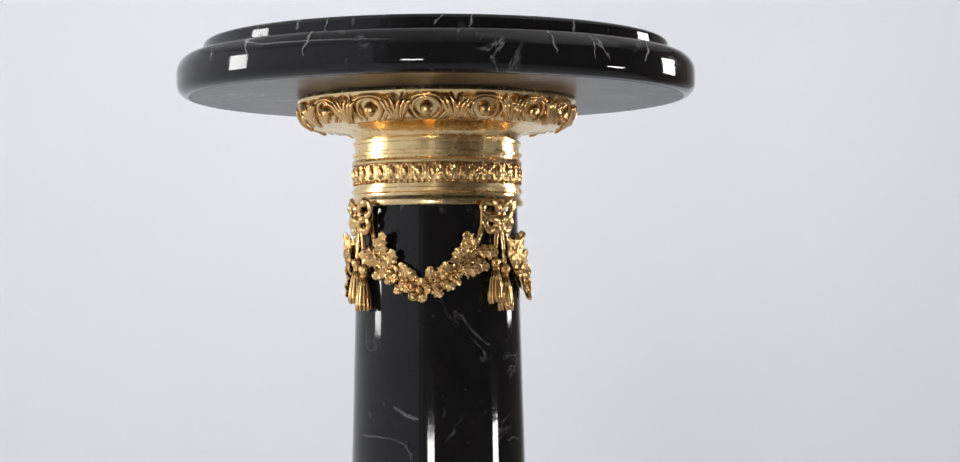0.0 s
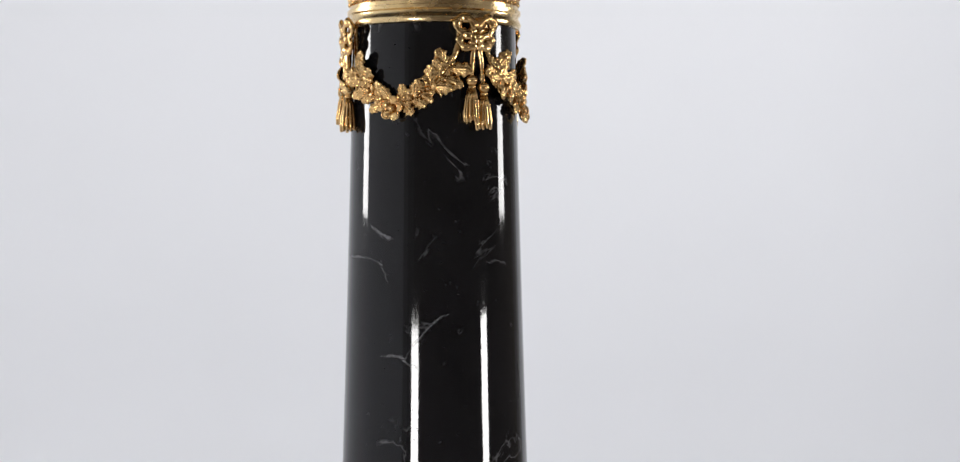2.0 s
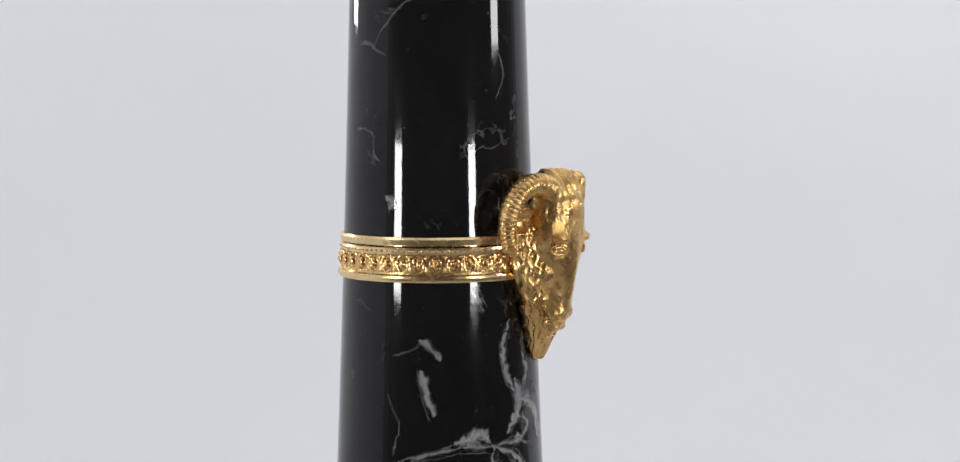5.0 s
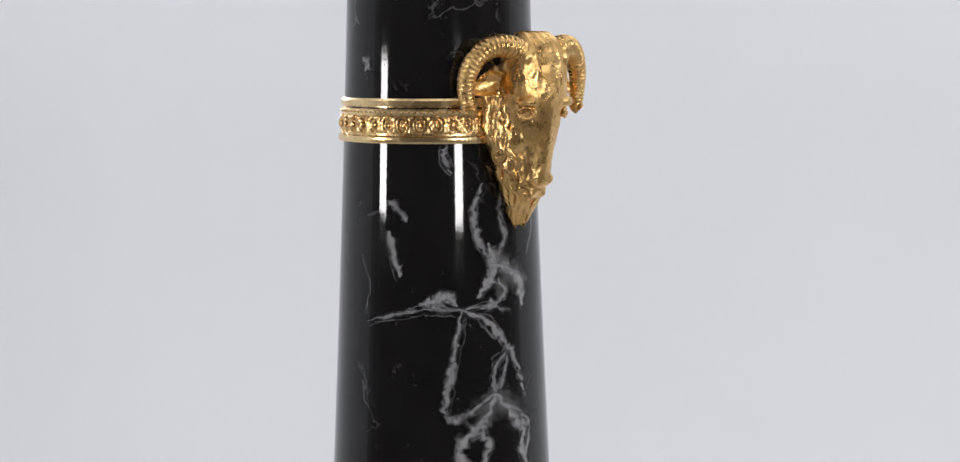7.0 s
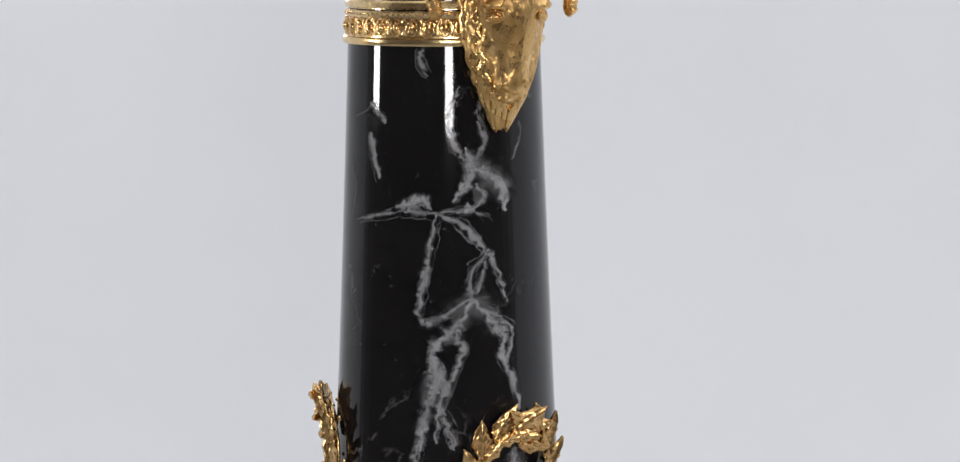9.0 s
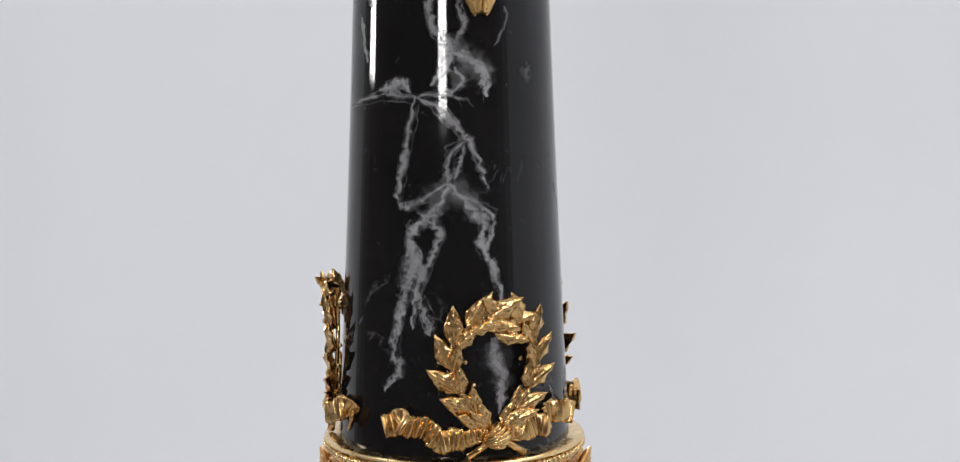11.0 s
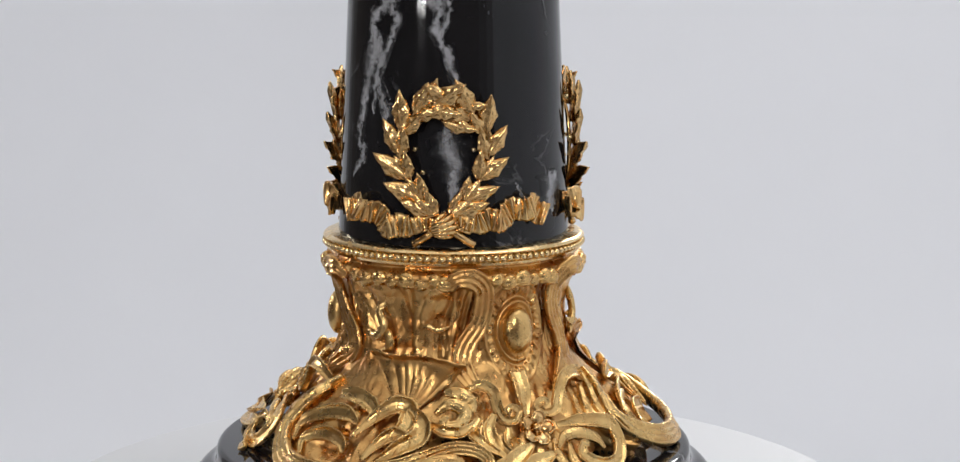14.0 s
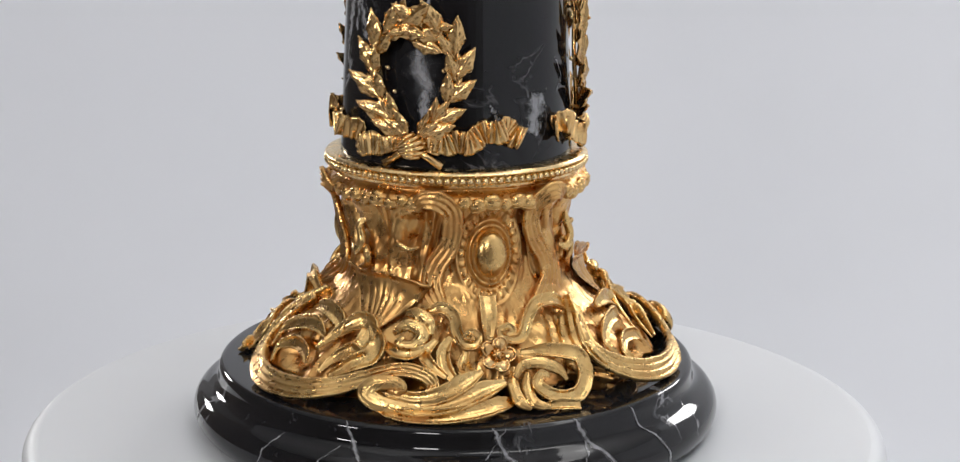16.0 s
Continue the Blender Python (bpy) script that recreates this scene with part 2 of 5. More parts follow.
def wall_arc(name, a0, a1, inside, mat, label):
    """A curved wall of real thickness between two azimuths, with the given inner profile."""
    b = bmesh.new()
    section = inside + [(R + 0.12, 2.2), (R + 0.12, -0.85), (inside[0][0], -0.85)]
    n, rows = 64, []
    for i in range(n + 1):
        rows.append([b.verts.new(polar(a0 + (a1 - a0) * i / n, r, z)) for r, z in section])
    m = len(section)
    for p, q in zip(rows, rows[1:]):
        for k in range(m):
            b.faces.new((p[k], q[k], q[(k + 1) % m], p[(k + 1) % m]))
    b.faces.new(rows[0])
    b.faces.new(rows[-1])
    return tagged(new(name, finish(name, b, mat, 40)), label, "wall", kind="structure")


wall_arc("backdrop", 168, 347, INSIDE, WALL_WHITE, "seamless white coved studio backdrop")
PLAIN = [(R, -0.752), (R, 2.2)]
# unseen strips added so the marble mirrors no hard edge between white and dark
wall_arc("reflection_strip_east", 161, 167.9, PLAIN, STRIP_MID, "added unseen grey wall strip that softens the backdrop's edge in reflections")
wall_arc("reflection_strip_west", 347.1, 353, PLAIN, STRIP_MID, "added unseen grey wall strip that softens the backdrop's edge in reflections")
wall_arc("reflection_strip_southeast", 153, 160.9, PLAIN, STRIP_DIM, "added unseen dim grey wall strip that grades reflections into the dark wall")
wall_arc("reflection_strip_southwest", 353.1, 361, PLAIN, STRIP_DIM, "added unseen dim grey wall strip that grades reflections into the dark wall")
wall_arc("wall_south", 1.1, 152.9, PLAIN, WALL_DARK, "dim brown-grey wall behind the camera")
for name, z0, z1, mat, label in (("floor", -0.95, -0.756, FLOOR_MAT, "pale plain studio floor"), ("ceiling", 2.203, 2.3, CEIL_MAT, "plain white studio ceiling")):
    b = lathe(bmesh.new(), [(0, z0), (R + 0.3, z0), (R + 0.3, z1), (0, z1)], 96)
    tagged(new(name, finish(name, b, mat, 30)), label, name, kind="structure")

# ---- the white round table ----
table = tagged(new("display_table"), "round white lacquered display table under the pedestal", "table")
table.location = (0, 0, -0.756)
prof = [(0, 0.756), (0.300, 0.756)] + arc(0.300, 0.744, 0.012, 0.012, 90, 0, 6) + arc(0.300, 0.733, 0.012, 0.012, 0, -90, 6) + [(0, 0.721)]
part("tabletop", lathe(bmesh.new(), prof, 160), TABLE_WHITE, table, sharp=40)
part("column", lathe(bmesh.new(), [(0, 0.720), (0.05, 0.720), (0.04, 0.6), (0.04, 0.05), (0, 0.05)], 48), TABLE_WHITE, table, sharp=40)
part("foot", lathe(bmesh.new(), [(0, 0.052), (0.05, 0.052), (0.2, 0.02), (0.21, 0.0), (0, 0.0)], 64), TABLE_WHITE, table, sharp=40)

# ---- the pedestal ----
pedestal = tagged(new("pedestal"), "tall black marble pedestal with gilded bronze mounts on a round table", "pedestal")

# stepped base
prof = [(0, 0.0005), (0.176, 0.0005)] + arc(0.1760, 0.0160, 0.0145, 0.0155, -80, 75, 14) + [(0.1770, 0.0324), (0.1738, 0.0345), (0.1724, 0.0375), (0.1720, 0.0420)]
prof += arc(0.1668, 0.0440, 0.0050, 0.0050, 0, 90, 6) + [(0, 0.049)]
BASE_PROFILE = prof
base = part("base", lathe(bmesh.new(), prof, 160), MARBLE, pedestal, "stepped black marble plinth with white veins", 50)

# shaft
prof = [(0, 0.19)] + [(shaft_r(z), z) for z in np.linspace(0.19, 0.945, 40)] + [(0, 0.945)]
shaft = part("shaft", lathe(bmesh.new(), prof, 128), MARBLE_SHAFT, pedestal, "tapering polished black marble shaft with white veins", 50)

# top slab
prof = [(0, 1.0100), (0.1714, 1.0100), (0.1716, 1.0094)] + arc(0.1712, 1.0178, 0.0086, 0.0086, -80, 0, 8) + arc(0.1700, 1.0240, 0.0100, 0.0130, 5, 85, 10) + [(0.1660, 1.0374), (0.1622, 1.0378), (0.1612, 1.0385)]
prof += arc(0.1590, 1.0440, 0.0026, 0.0030, 0, 90, 4) + [(0, 1.047)]
TOP_PROFILE = prof
top = part("top", lathe(bmesh.new(), prof, 200), MARBLE, pedestal, "round polished black marble top with rounded rim", 40)

part("underside", lathe(bmesh.new(), [(0.05, 1.0098), (0.05, 1.0092), (0.1708, 1.0092), (0.1713, 1.0095), (0.1713, 1.0098)], 160), MARBLE_HONED, top, "dull honed black marble underside", 30)

# capital rings
prof = [(0, 0.9335), (0.0570, 0.9335), (0.0592, 0.934), (0.0600, 0.936), (0.0592, 0.9385), (0.0582, 0.940), (0.0582, 0.942), (0.0596, 0.943), (0.0596, 0.9455), (0.0580, 0.946), (0.0580, 0.9485)]
prof += [(0.0572, 0.949), (0.0572, 0.962), (0.0590, 0.9625), (0.0596, 0.964), (0.0590, 0.9655), (0.0580, 0.966), (0.0580, 0.968), (0.0592, 0.9685), (0.0592, 0.9705), (0.0574, 0.971), (0.0574, 0.9765), (0.0586, 0.977), (0.0586, 0.979), (0.0566, 0.9795)]
prof += [(0.0575, 0.982), (0.0610, 0.9850), (0.0670, 0.9873), (0.0740, 0.9885), (0.0790, 0.9890), (0.0820, 0.9880), (0.0850, 0.9885), (0.0895, 0.9930), (0.0930, 0.9990), (0.0945, 1.0040), (0.0965, 1.0055), (0.0972, 1.0070), (0.0965, 1.0088), (0, 1.0088)]
capital = part("capital", lathe(bmesh.new(), prof, 128), GOLD_SMOOTH, pedestal, "flared gilded capital with moulded rings", 40)

# middle band
rb = 0.0668
prof = [(0.060, 0.5845), (rb + 0.0005, 0.5845), (rb + 0.0015, 0.583), (rb + 0.001, 0.5795), (rb - 0.001, 0.579), (rb - 0.001, 0.5780), (rb + 0.0012, 0.5775), (rb + 0.0016, 0.576), (rb + 0.0005, 0.5742), (rb + 0.0005, 0.560)]
prof += [(rb + 0.003, 0.5592), (rb + 0.0035, 0.557), (rb + 0.0025, 0.5548), (0.060, 0.5548)]
band = part("band", lathe(bmesh.new(), prof, 128), GOLD_SMOOTH, pedestal, "gilded band with oval beads round the shaft", 40)

# bead ring over the foot
prof = [(0.07, 0.2010), (0.0900, 0.2010), (0.0925, 0.2000), (0.0935, 0.1985), (0.0920, 0.1970), (0.0905, 0.1965), (0.0905, 0.1925), (0.0915, 0.1915), (0.0905, 0.1895), (0.07, 0.1895)]
collar = part("collar", lathe(bmesh.new(), prof, 128), GOLD_SMOOTH, pedestal, "gilded collar edged with small beads", 40)


# ---- veins in the shaft ----


def vein(width, *points):
    strand(width, points, 0)
    if width > 0.0028:
        strand(0.0011, [(a + 2.5 * math.sin(3 * i + a), z + 0.0035 * math.cos(2 * i + a)) for i, (a, z) in enumerate(points)], 1)
        strand(0.0009, [(a - 3.5 * math.cos(2 * i + z * 90), z - 0.004 * math.sin(3 * i + a)) for i, (a, z) in enumerate(points)], 2)


def strand(width, points, turn, strength=None):
    """A pale vein inlaid in the shaft through a few (azimuth, height) points."""
    rng = random.Random(int(points[0][0] * 1000 + points[0][1] * 99991) + turn)
    pts = [points[0]]
    for q in points[1:]:
        a = q[0]
        while a - pts[-1][0] > 180:
            a -= 360
        while a - pts[-1][0] < -180:
            a += 360
        pts.append((a, q[1]))
    run = spline(pts, 26 * len(pts))
    strength = strength or min(1.0, 0.22 + width * 120)
    width *= 2.0
    b = bmesh.new()
    uv = b.loops.layers.uv.new("UVMap")
    rows, seed = [], rng.random() * 50
    n = len(run)
    for i, (a, z) in enumerate(run):
        a += 1.5 * noise.noise((i * 0.14, seed, 0)) + 0.7 * noise.noise((i * 0.4, seed, 4))
        z += 0.0012 * noise.noise((i * 0.16, seed, 9))
        p0, p1 = run[max(i - 1, 0)], run[min(i + 1, n - 1)]
        r = shaft_r(z)
        dx, dz = radians(p1[0] - p0[0]) * r, p1[1] - p0[1]
        ln = math.hypot(dx, dz) or 1
        w = width * 0.62 * (0.85 + 0.6 * noise.noise((i * 0.06, seed, 2))) * min(1, 0.25 + 4 * min(i, n - 1 - i) / n)
        row = []
        for k in (-1, -0.5, 0, 0.5, 1):
            off = w * k
            row.append((b.verts.new(on_shaft(a - math.degrees(off * dz / ln / r), z + off * dx / ln, 0.00018 + 0.00006 * turn)), (k + 1) / 2))
        rows.append(row)
    for p, q in zip(rows, rows[1:]):
        for k in range(4):
            f = b.faces.new((p[k][0], p[k + 1][0], q[k + 1][0], q[k][0]))
            for loop, u in zip(f.loops, (p[k][1], p[k + 1][1], q[k + 1][1], q[k][1])):
                loop[uv].uv = (u, strength)
    for f in b.faces:
        f.smooth = True
    me = bpy.data.meshes.new("vein")
    b.to_mesh(me)
    b.free()
    me.materials.append(VEIN)
    part("vein", me, VEIN, shaft)


vein(0.0045, (83.6, 0.4458), (80.6, 0.4315), (78.7, 0.4151), (75.4, 0.3944), (73.8, 0.3737), (78.7, 0.3706), (89.8, 0.3781), (99.5, 0.3868))
vein(0.0045, (82.6, 0.4438), (95.1, 0.4375), (106.7, 0.4226), (113.7, 0.4117), (118.9, 0.3945), (122.6, 0.3827))
vein(0.003, (110.1, 0.4149), (102.1, 0.4064), (100.6, 0.3941), (101.2, 0.3867))
vein(0.003, (110.1, 0.4141), (107.4, 0.4019), (104.2, 0.3889))
vein(0.0075, (101.2, 0.3867), (96.1, 0.3729), (89.7, 0.3636), (83.4, 0.3574), (80.6, 0.3482), (83.1, 0.3366), (81.2, 0.3241), (77.1, 0.3114), (75.0, 0.2946), (73.2, 0.276))
vein(0.005, (89.7, 0.3636), (96.6, 0.353), (92.7, 0.3386), (86.7, 0.3242), (83.3, 0.3075), (82.4, 0.2886))
vein(0.003, (84.2, 0.3096), (87.9, 0.2991), (91.4, 0.2865))
vein(0.006, (101.2, 0.3867), (111.1, 0.3725), (118.9, 0.3611), (117.8, 0.3466), (124.3, 0.3286), (128.6, 0.3073))
vein(0.004, (109.5, 0.3789), (122.2, 0.3677), (124.3, 0.356), (120.0, 0.3412))
vein(0.006, (98.2, 0.4883), (102.2, 0.474), (99.3, 0.4639), (91.9, 0.4519))
vein(0.0065, (101.5, 0.4752), (112.9, 0.4693), (120.5, 0.4605), (122.1, 0.4438))
vein(0.005, (103.8, 0.4637), (109.7, 0.4544), (101.9, 0.4475), (93.5, 0.4445))
vein(0.004, (95.9, 0.5288), (90.6, 0.5107), (92.2, 0.4925), (97.8, 0.4794))
vein(0.003, (28.1, 0.4349), (49.3, 0.4419), (64.9, 0.4452), (80.3, 0.4446), (98.5, 0.4456), (112.4, 0.4419))
vein(0.006, (59.3, 0.4477), (69.1, 0.4504), (75.3, 0.4539), (80.0, 0.447))
vein(0.004, (40.7, 0.5173), (47.3, 0.5108), (53.5, 0.503))
vein(0.005, (41.2, 0.4968), (45.0, 0.4806), (48.9, 0.4658))
vein(0.003, (75.2, 0.5549), (73.8, 0.5457), (78.0, 0.5345))
vein(0.003, (108.2, 0.5244), (106.2, 0.5083), (109.6, 0.4919), (104.0, 0.4792))
vein(0.002, (133.1, 0.5046), (135.4, 0.4962), (127.4, 0.4775))
vein(0.0015, (25.1, 0.5057), (38.2, 0.5109), (41.3, 0.5173))
vein(0.0015, (21.9, 0.4803), (29.2, 0.4603), (25.7, 0.4387))
vein(0.005, (78.5, 0.314), (74.9, 0.2971), (72.2, 0.2718), (75.7, 0.2617), (66.8, 0.2438))
vein(0.004, (84.5, 0.3143), (89.7, 0.296), (91.8, 0.2838))
vein(0.003, (114.2, 0.3028), (115.7, 0.2884))
vein(0.006, (121.7, 0.2822), (124.6, 0.2656), (127.5, 0.2511), (125.2, 0.2305))
vein(0.002, (173.4, 0.3833), (-179.8, 0.3683), (-175.3, 0.3511))
vein(0.009, (-171.7, 0.249), (-177.5, 0.2354), (-176.2, 0.2197))
vein(0.006, (125.3, 0.2826), (123.9, 0.2684), (128.6, 0.2564))
vein(0.0025, (158.1, 0.2442), (162.7, 0.2316), (161.6, 0.2193))
vein(0.002, (-160.5, 0.2723), (-154.3, 0.2586), (-159.7, 0.247))
vein(0.0012, (7.2, 0.708), (17.7, 0.7242), (27.6, 0.7362), (36.1, 0.741))
vein(0.0018, (-17.6, 0.7988), (-9.3, 0.7935), (0.7, 0.7907))
vein(0.0015, (-7.9, 0.7119), (4.8, 0.7128), (10.7, 0.708), (19.0, 0.7048))
vein(0.0012, (63.4, 0.7744), (72.5, 0.7757), (81.7, 0.7726))
vein(0.0012, (-48.8, 0.7785), (-12.2, 0.7753), (-3.2, 0.7608))
vein(0.0012, (92.6, 0.707), (96.0, 0.6904), (89.7, 0.6742))
vein(0.005, (18.8, 0.6111), (24.7, 0.6082), (21.4, 0.6029))

for haze in (((100, 0.487), (106, 0.476), (110, 0.465), (104, 0.452)), ((112, 0.474), (119, 0.464), (121, 0.450)), ((99, 0.391), (94, 0.372), (87, 0.356)), ((100, 0.388), (110, 0.377), (118, 0.362)), ((84, 0.345), (80, 0.322), (76, 0.300)), ((123, 0.284), (126, 0.262), (126, 0.242)), ((186, 0.250), (183, 0.236), (184, 0.222))):
    strand(0.012, haze, 3, 0.24)


def slab_vein(owner, profile, az, lean, width, s0, s1):
    """A pale vein that runs over a turned slab's edge from share s0 to s1 of its profile."""
    lengths = np.cumsum([0] + [math.dist(a, b) for a, b in zip(profile, profile[1:])])
    b = bmesh.new()
    uv = b.loops.layers.uv.new("UVMap")
    strength = 0.75
    rows = []
    for i in range(40):
        s = s0 + (s1 - s0) * i / 39
        q = s * lengths[-1]
        r, z = np.interp(q, lengths, [p[0] for p in profile]), np.interp(q, lengths, [p[1] for p in profile])
        r2, z2 = np.interp(q + 1e-4, lengths, [p[0] for p in profile]), np.interp(q + 1e-4, lengths, [p[1] for p in profile])
        nr, nz = (z2 - z), -(r2 - r)
        ln = math.hypot(nr, nz) or 1
        a = az + lean * (s - s0) / max(1e-6, s1 - s0) + 0.7 * noise.noise((i * 0.15, az, 0)) + 0.25 * noise.noise((i * 0.6, az, 3))
        w = width * 1.5 * (0.6 + 0.8 * abs(noise.noise((i * 0.2, az, 5)))) * min(1, 0.2 + min(i, 39 - i) / 6)
        rows.append([b.verts.new(polar(a + k * math.degrees(w / max(r, 0.05)), r + nr / ln * 0.00018, z + nz / ln * 0.00018)) for k in (-1, 0, 1)])
    for p, q in zip(rows, rows[1:]):
        for k in (0, 1):
            f = b.faces.new((p[k], p[k + 1], q[k + 1], q[k]))
            for loop, u in zip(f.loops, (k / 2, (k + 1) / 2, (k + 1) / 2, k / 2)):
                loop[uv].uv = (u, strength)
            f.smooth = True
    me = bpy.data.meshes.new("vein")
    b.to_mesh(me)
    b.free()
    me.materials.append(VEIN)
    part("vein", me, VEIN, owner)


TOP_EDGE = [p for p in TOP_PROFILE if p[0] > 0.12]
for az, lean, w, s0, s1 in ((-63, 4, 0.0012, 0.05, 0.9), (-40, -3, 0.0012, 0.35, 0.75), (-28, -4, 0.0022, 0.3, 0.98), (-14, 2, 0.0016, 0.3, 0.97), (17, 4, 0.0014, 0.5, 0.97), (37, -2, 0.0013, 0.3, 0.75), (46, -1, 0.0014, 0.28, 0.98), (60, 5, 0.0018, 0.3, 0.8), (12, 3, 0.0016, 0.85, 0.99), (-20, 1, 0.0014, 0.86, 0.98), (100, 4, 0.0015, 0.3, 0.95), (150, -4, 0.002, 0.3, 0.95), (210, 3, 0.0016, 0.3, 0.95), (260, 3, 0.0016, 0.3, 0.95)):
    slab_vein(top, TOP_EDGE, az, lean, w, s0, s1)
BASE_EDGE = [p for p in BASE_PROFILE if p[0] > 0.12 and p[1] > 0.001]
for az, lean, w, s0, s1 in ((68, 6, 0.0030, 0.1, 0.9), (126, -9, 0.0026, 0.2, 0.97), (158, -8, 0.0030, 0.1, 0.97), (167, 5, 0.0014, 0.2, 0.8), (178, -9, 0.0034, 0.1, 0.99), (193, -8, 0.0022, 0.05, 0.97), (203, 4, 0.0012, 0.3, 0.8), (98, 4, 0.0014, 0.2, 0.7), (240, 5, 0.002, 0.1, 0.9), (300, 5, 0.002, 0.1, 0.9), (20, 5, 0.002, 0.1, 0.9), (112, 5, 0.0012, 0.3, 0.7), (148, 5, 0.0012, 0.6, 0.95)):
    slab_vein(base, BASE_EDGE, az, lean, w, s0, s1)

# ---- ovals on the capital and the band ----


def oval_meshes(h, w):
    b = bmesh.new()
    ellipsoid(b, (0, 0, 0), (w * 0.62, h * 0.72, w * 0.55), u=12, v=8)
    pts = [Vector((w * math.cos(a), h * math.sin(a), 0)) for a in np.linspace(0, 2 * math.pi, 21)]
    tube(b, pts, [Vector((0, 0, 1))] * 21, [w * 0.17] * 21, segs=6)
    oval = finish("oval_bead", b, GOLD)
    b = bmesh.new()
    rows = []
    for i in range(17):
        y = h * (2 * i / 16 - 1)
        row = []
        for k in range(13):
            x = w * 0.95 * (2 * k / 12 - 1)
            lobes = 0.3 + 0.7 * abs(math.cos(3 * math.atan2(x * 1.3, abs(y) + 1e-6)))
            fade = max(0.0, 1 - (x / w) ** 2 - (y / h) ** 4)
            row.append(b.verts.new((x, y, w * 0.34 * lobes * fade ** 0.5 * (0.35 + 0.65 * abs(y) / h + 0.5 * math.exp(-(y / h) ** 2 * 60)))))
        rows.append(row)
    for p, q in zip(rows, rows[1:]):
        for k in range(12):
            b.faces.new((p[k], p[k + 1], q[k + 1], q[k]))
    return oval, finish("fan_ornament", b, GOLD)


def frieze(owner, r, z, h, w, count, phase):
    oval, fan = oval_meshes(h, w)
    for i in range(count):
        az = phase + 360 * i / count
        piece("oval_bead", oval, placed(polar(az, r, z), polar(az, 1, 0), 0, az=az), owner)
        az += 180 / count
        piece("fan_ornament", fan, placed(polar(az, r, z), polar(az, 1, 0), 0, az=az), owner)


def bead_row(name, owner, r, z, rad, count, squash=1.0):
    b = bmesh.new()
    for i in range(count):
        ellipsoid(b, polar(360 * i / count, r, z), (rad, rad, rad * squash), u=8, v=6)
    return tagged(part(name, b, GOLD, owner), "row of tiny gilded beads", kind="stuff")


frieze(capital, 0.0582, 0.9563, 0.0056, 0.0033, 38, 0.9)
bead_row("beading", capital, 0.0580, 0.9500, 0.0013, 90, 0.8)
frieze(band, 0.0678, 0.5668, 0.0056, 0.0037, 38, 3.0)
bead_row("beading", band, 0.0676, 0.5757, 0.0012, 100, 0.9)
bead = bmesh.new()
ellipsoid(bead, (0, 0, 0), (0.0024, 0.0024, 0.0024), u=10, v=8)
bead = finish("bead", bead, GOLD_SMOOTH)
for i in range(112):
    piece("bead", bead, Matrix.Translation(polar(360 * i / 112, 0.0918, 0.1945)), collar)

# egg and leaf frieze under the top


def flare(s):
    """Radius and height up the capital's flare, s from 0 to 1."""
    return np.interp(s, (0, 0.3, 0.65, 1), (0.0850, 0.0905, 0.0935, 0.0955)), np.interp(s, (0, 0.3, 0.65, 1), (0.9880, 0.9935, 0.9990, 1.0045))


def flare_point(az, s, off=0.0):
    r, z = flare(s)
    return polar(az, r + off * 0.85, z - off * 0.5)


b = bmesh.new()
out = Vector((0, -0.85, -0.5))
ellipsoid(b, flare_point(0, 0.45, 0.001), (0.0044, 0.0034, 0.0052), u=14, v=10)
ring = [flare_point(9.0 * math.sin(a) * 0.62, 0.48 - 0.43 * math.cos(a), 0.0014) for a in np.linspace(0.5, 2 * math.pi - 0.5, 26)]
tube(b, ring, [out] * 26, [0.0012] * 26, segs=6)
ring = [flare_point(9.0 * math.sin(a) * 0.92, 0.50 - 0.52 * math.cos(a), 0.0012) for a in np.linspace(0.7, 2 * math.pi - 0.7, 26)]
tube(b, ring, [out] * 26, [0.0011] * 26, segs=6)
EGG = finish("egg_ornament", b, GOLD)
b = bmesh.new()
for side in (1, -1):
    for k, (u0, u1, u2) in enumerate(((0.6, 0.4, 1.5), (1.0, 2.0, 3.6), (1.2, 3.4, 5.4))):
        pts = [flare_point(side * a, s, 0.0016 + 0.0016 * t) for a, s, t in spline([(u0, 0.02, 0.2), (u1, 0.4, 1.0), (u2, 0.78, 0.8), (u2 + 1.2, 0.98 - 0.1 * k, 0.2)], 12)]
        tube(b, pts, [out] * 12, [0.0008, 0.0011, 0.0014, 0.0016, 0.0017, 0.0017, 0.0016, 0.0015, 0.0013, 0.0012, 0.0010, 0.0006], segs=6)
LEAFWORK = finish("leaf_ornament", b, GOLD)
for i in range(15):
    piece("egg_ornament", EGG, Matrix.Rotation(radians(8.6 + 24 * i), 4, "Z"), capital)
    piece("leaf_ornament", LEAFWORK, Matrix.Rotation(radians(20.6 + 24 * i), 4, "Z"), capital)

# ---- leaves, flowers and berries ----
LEAF = leaf_mesh("leaf", 0.027, 0.0126, 2.5, 0.08, GOLD)
LEAF_SMALL = leaf_mesh("leaf", 0.0145, 0.0088, 3.0, 0.16, GOLD, True)
b = bmesh.new()
ellipsoid(b, (0, 0, 0), (0.0017, 0.0017, 0.0017), u=10, v=8)
BERRY = finish("berry", b, GOLD_SMOOTH)


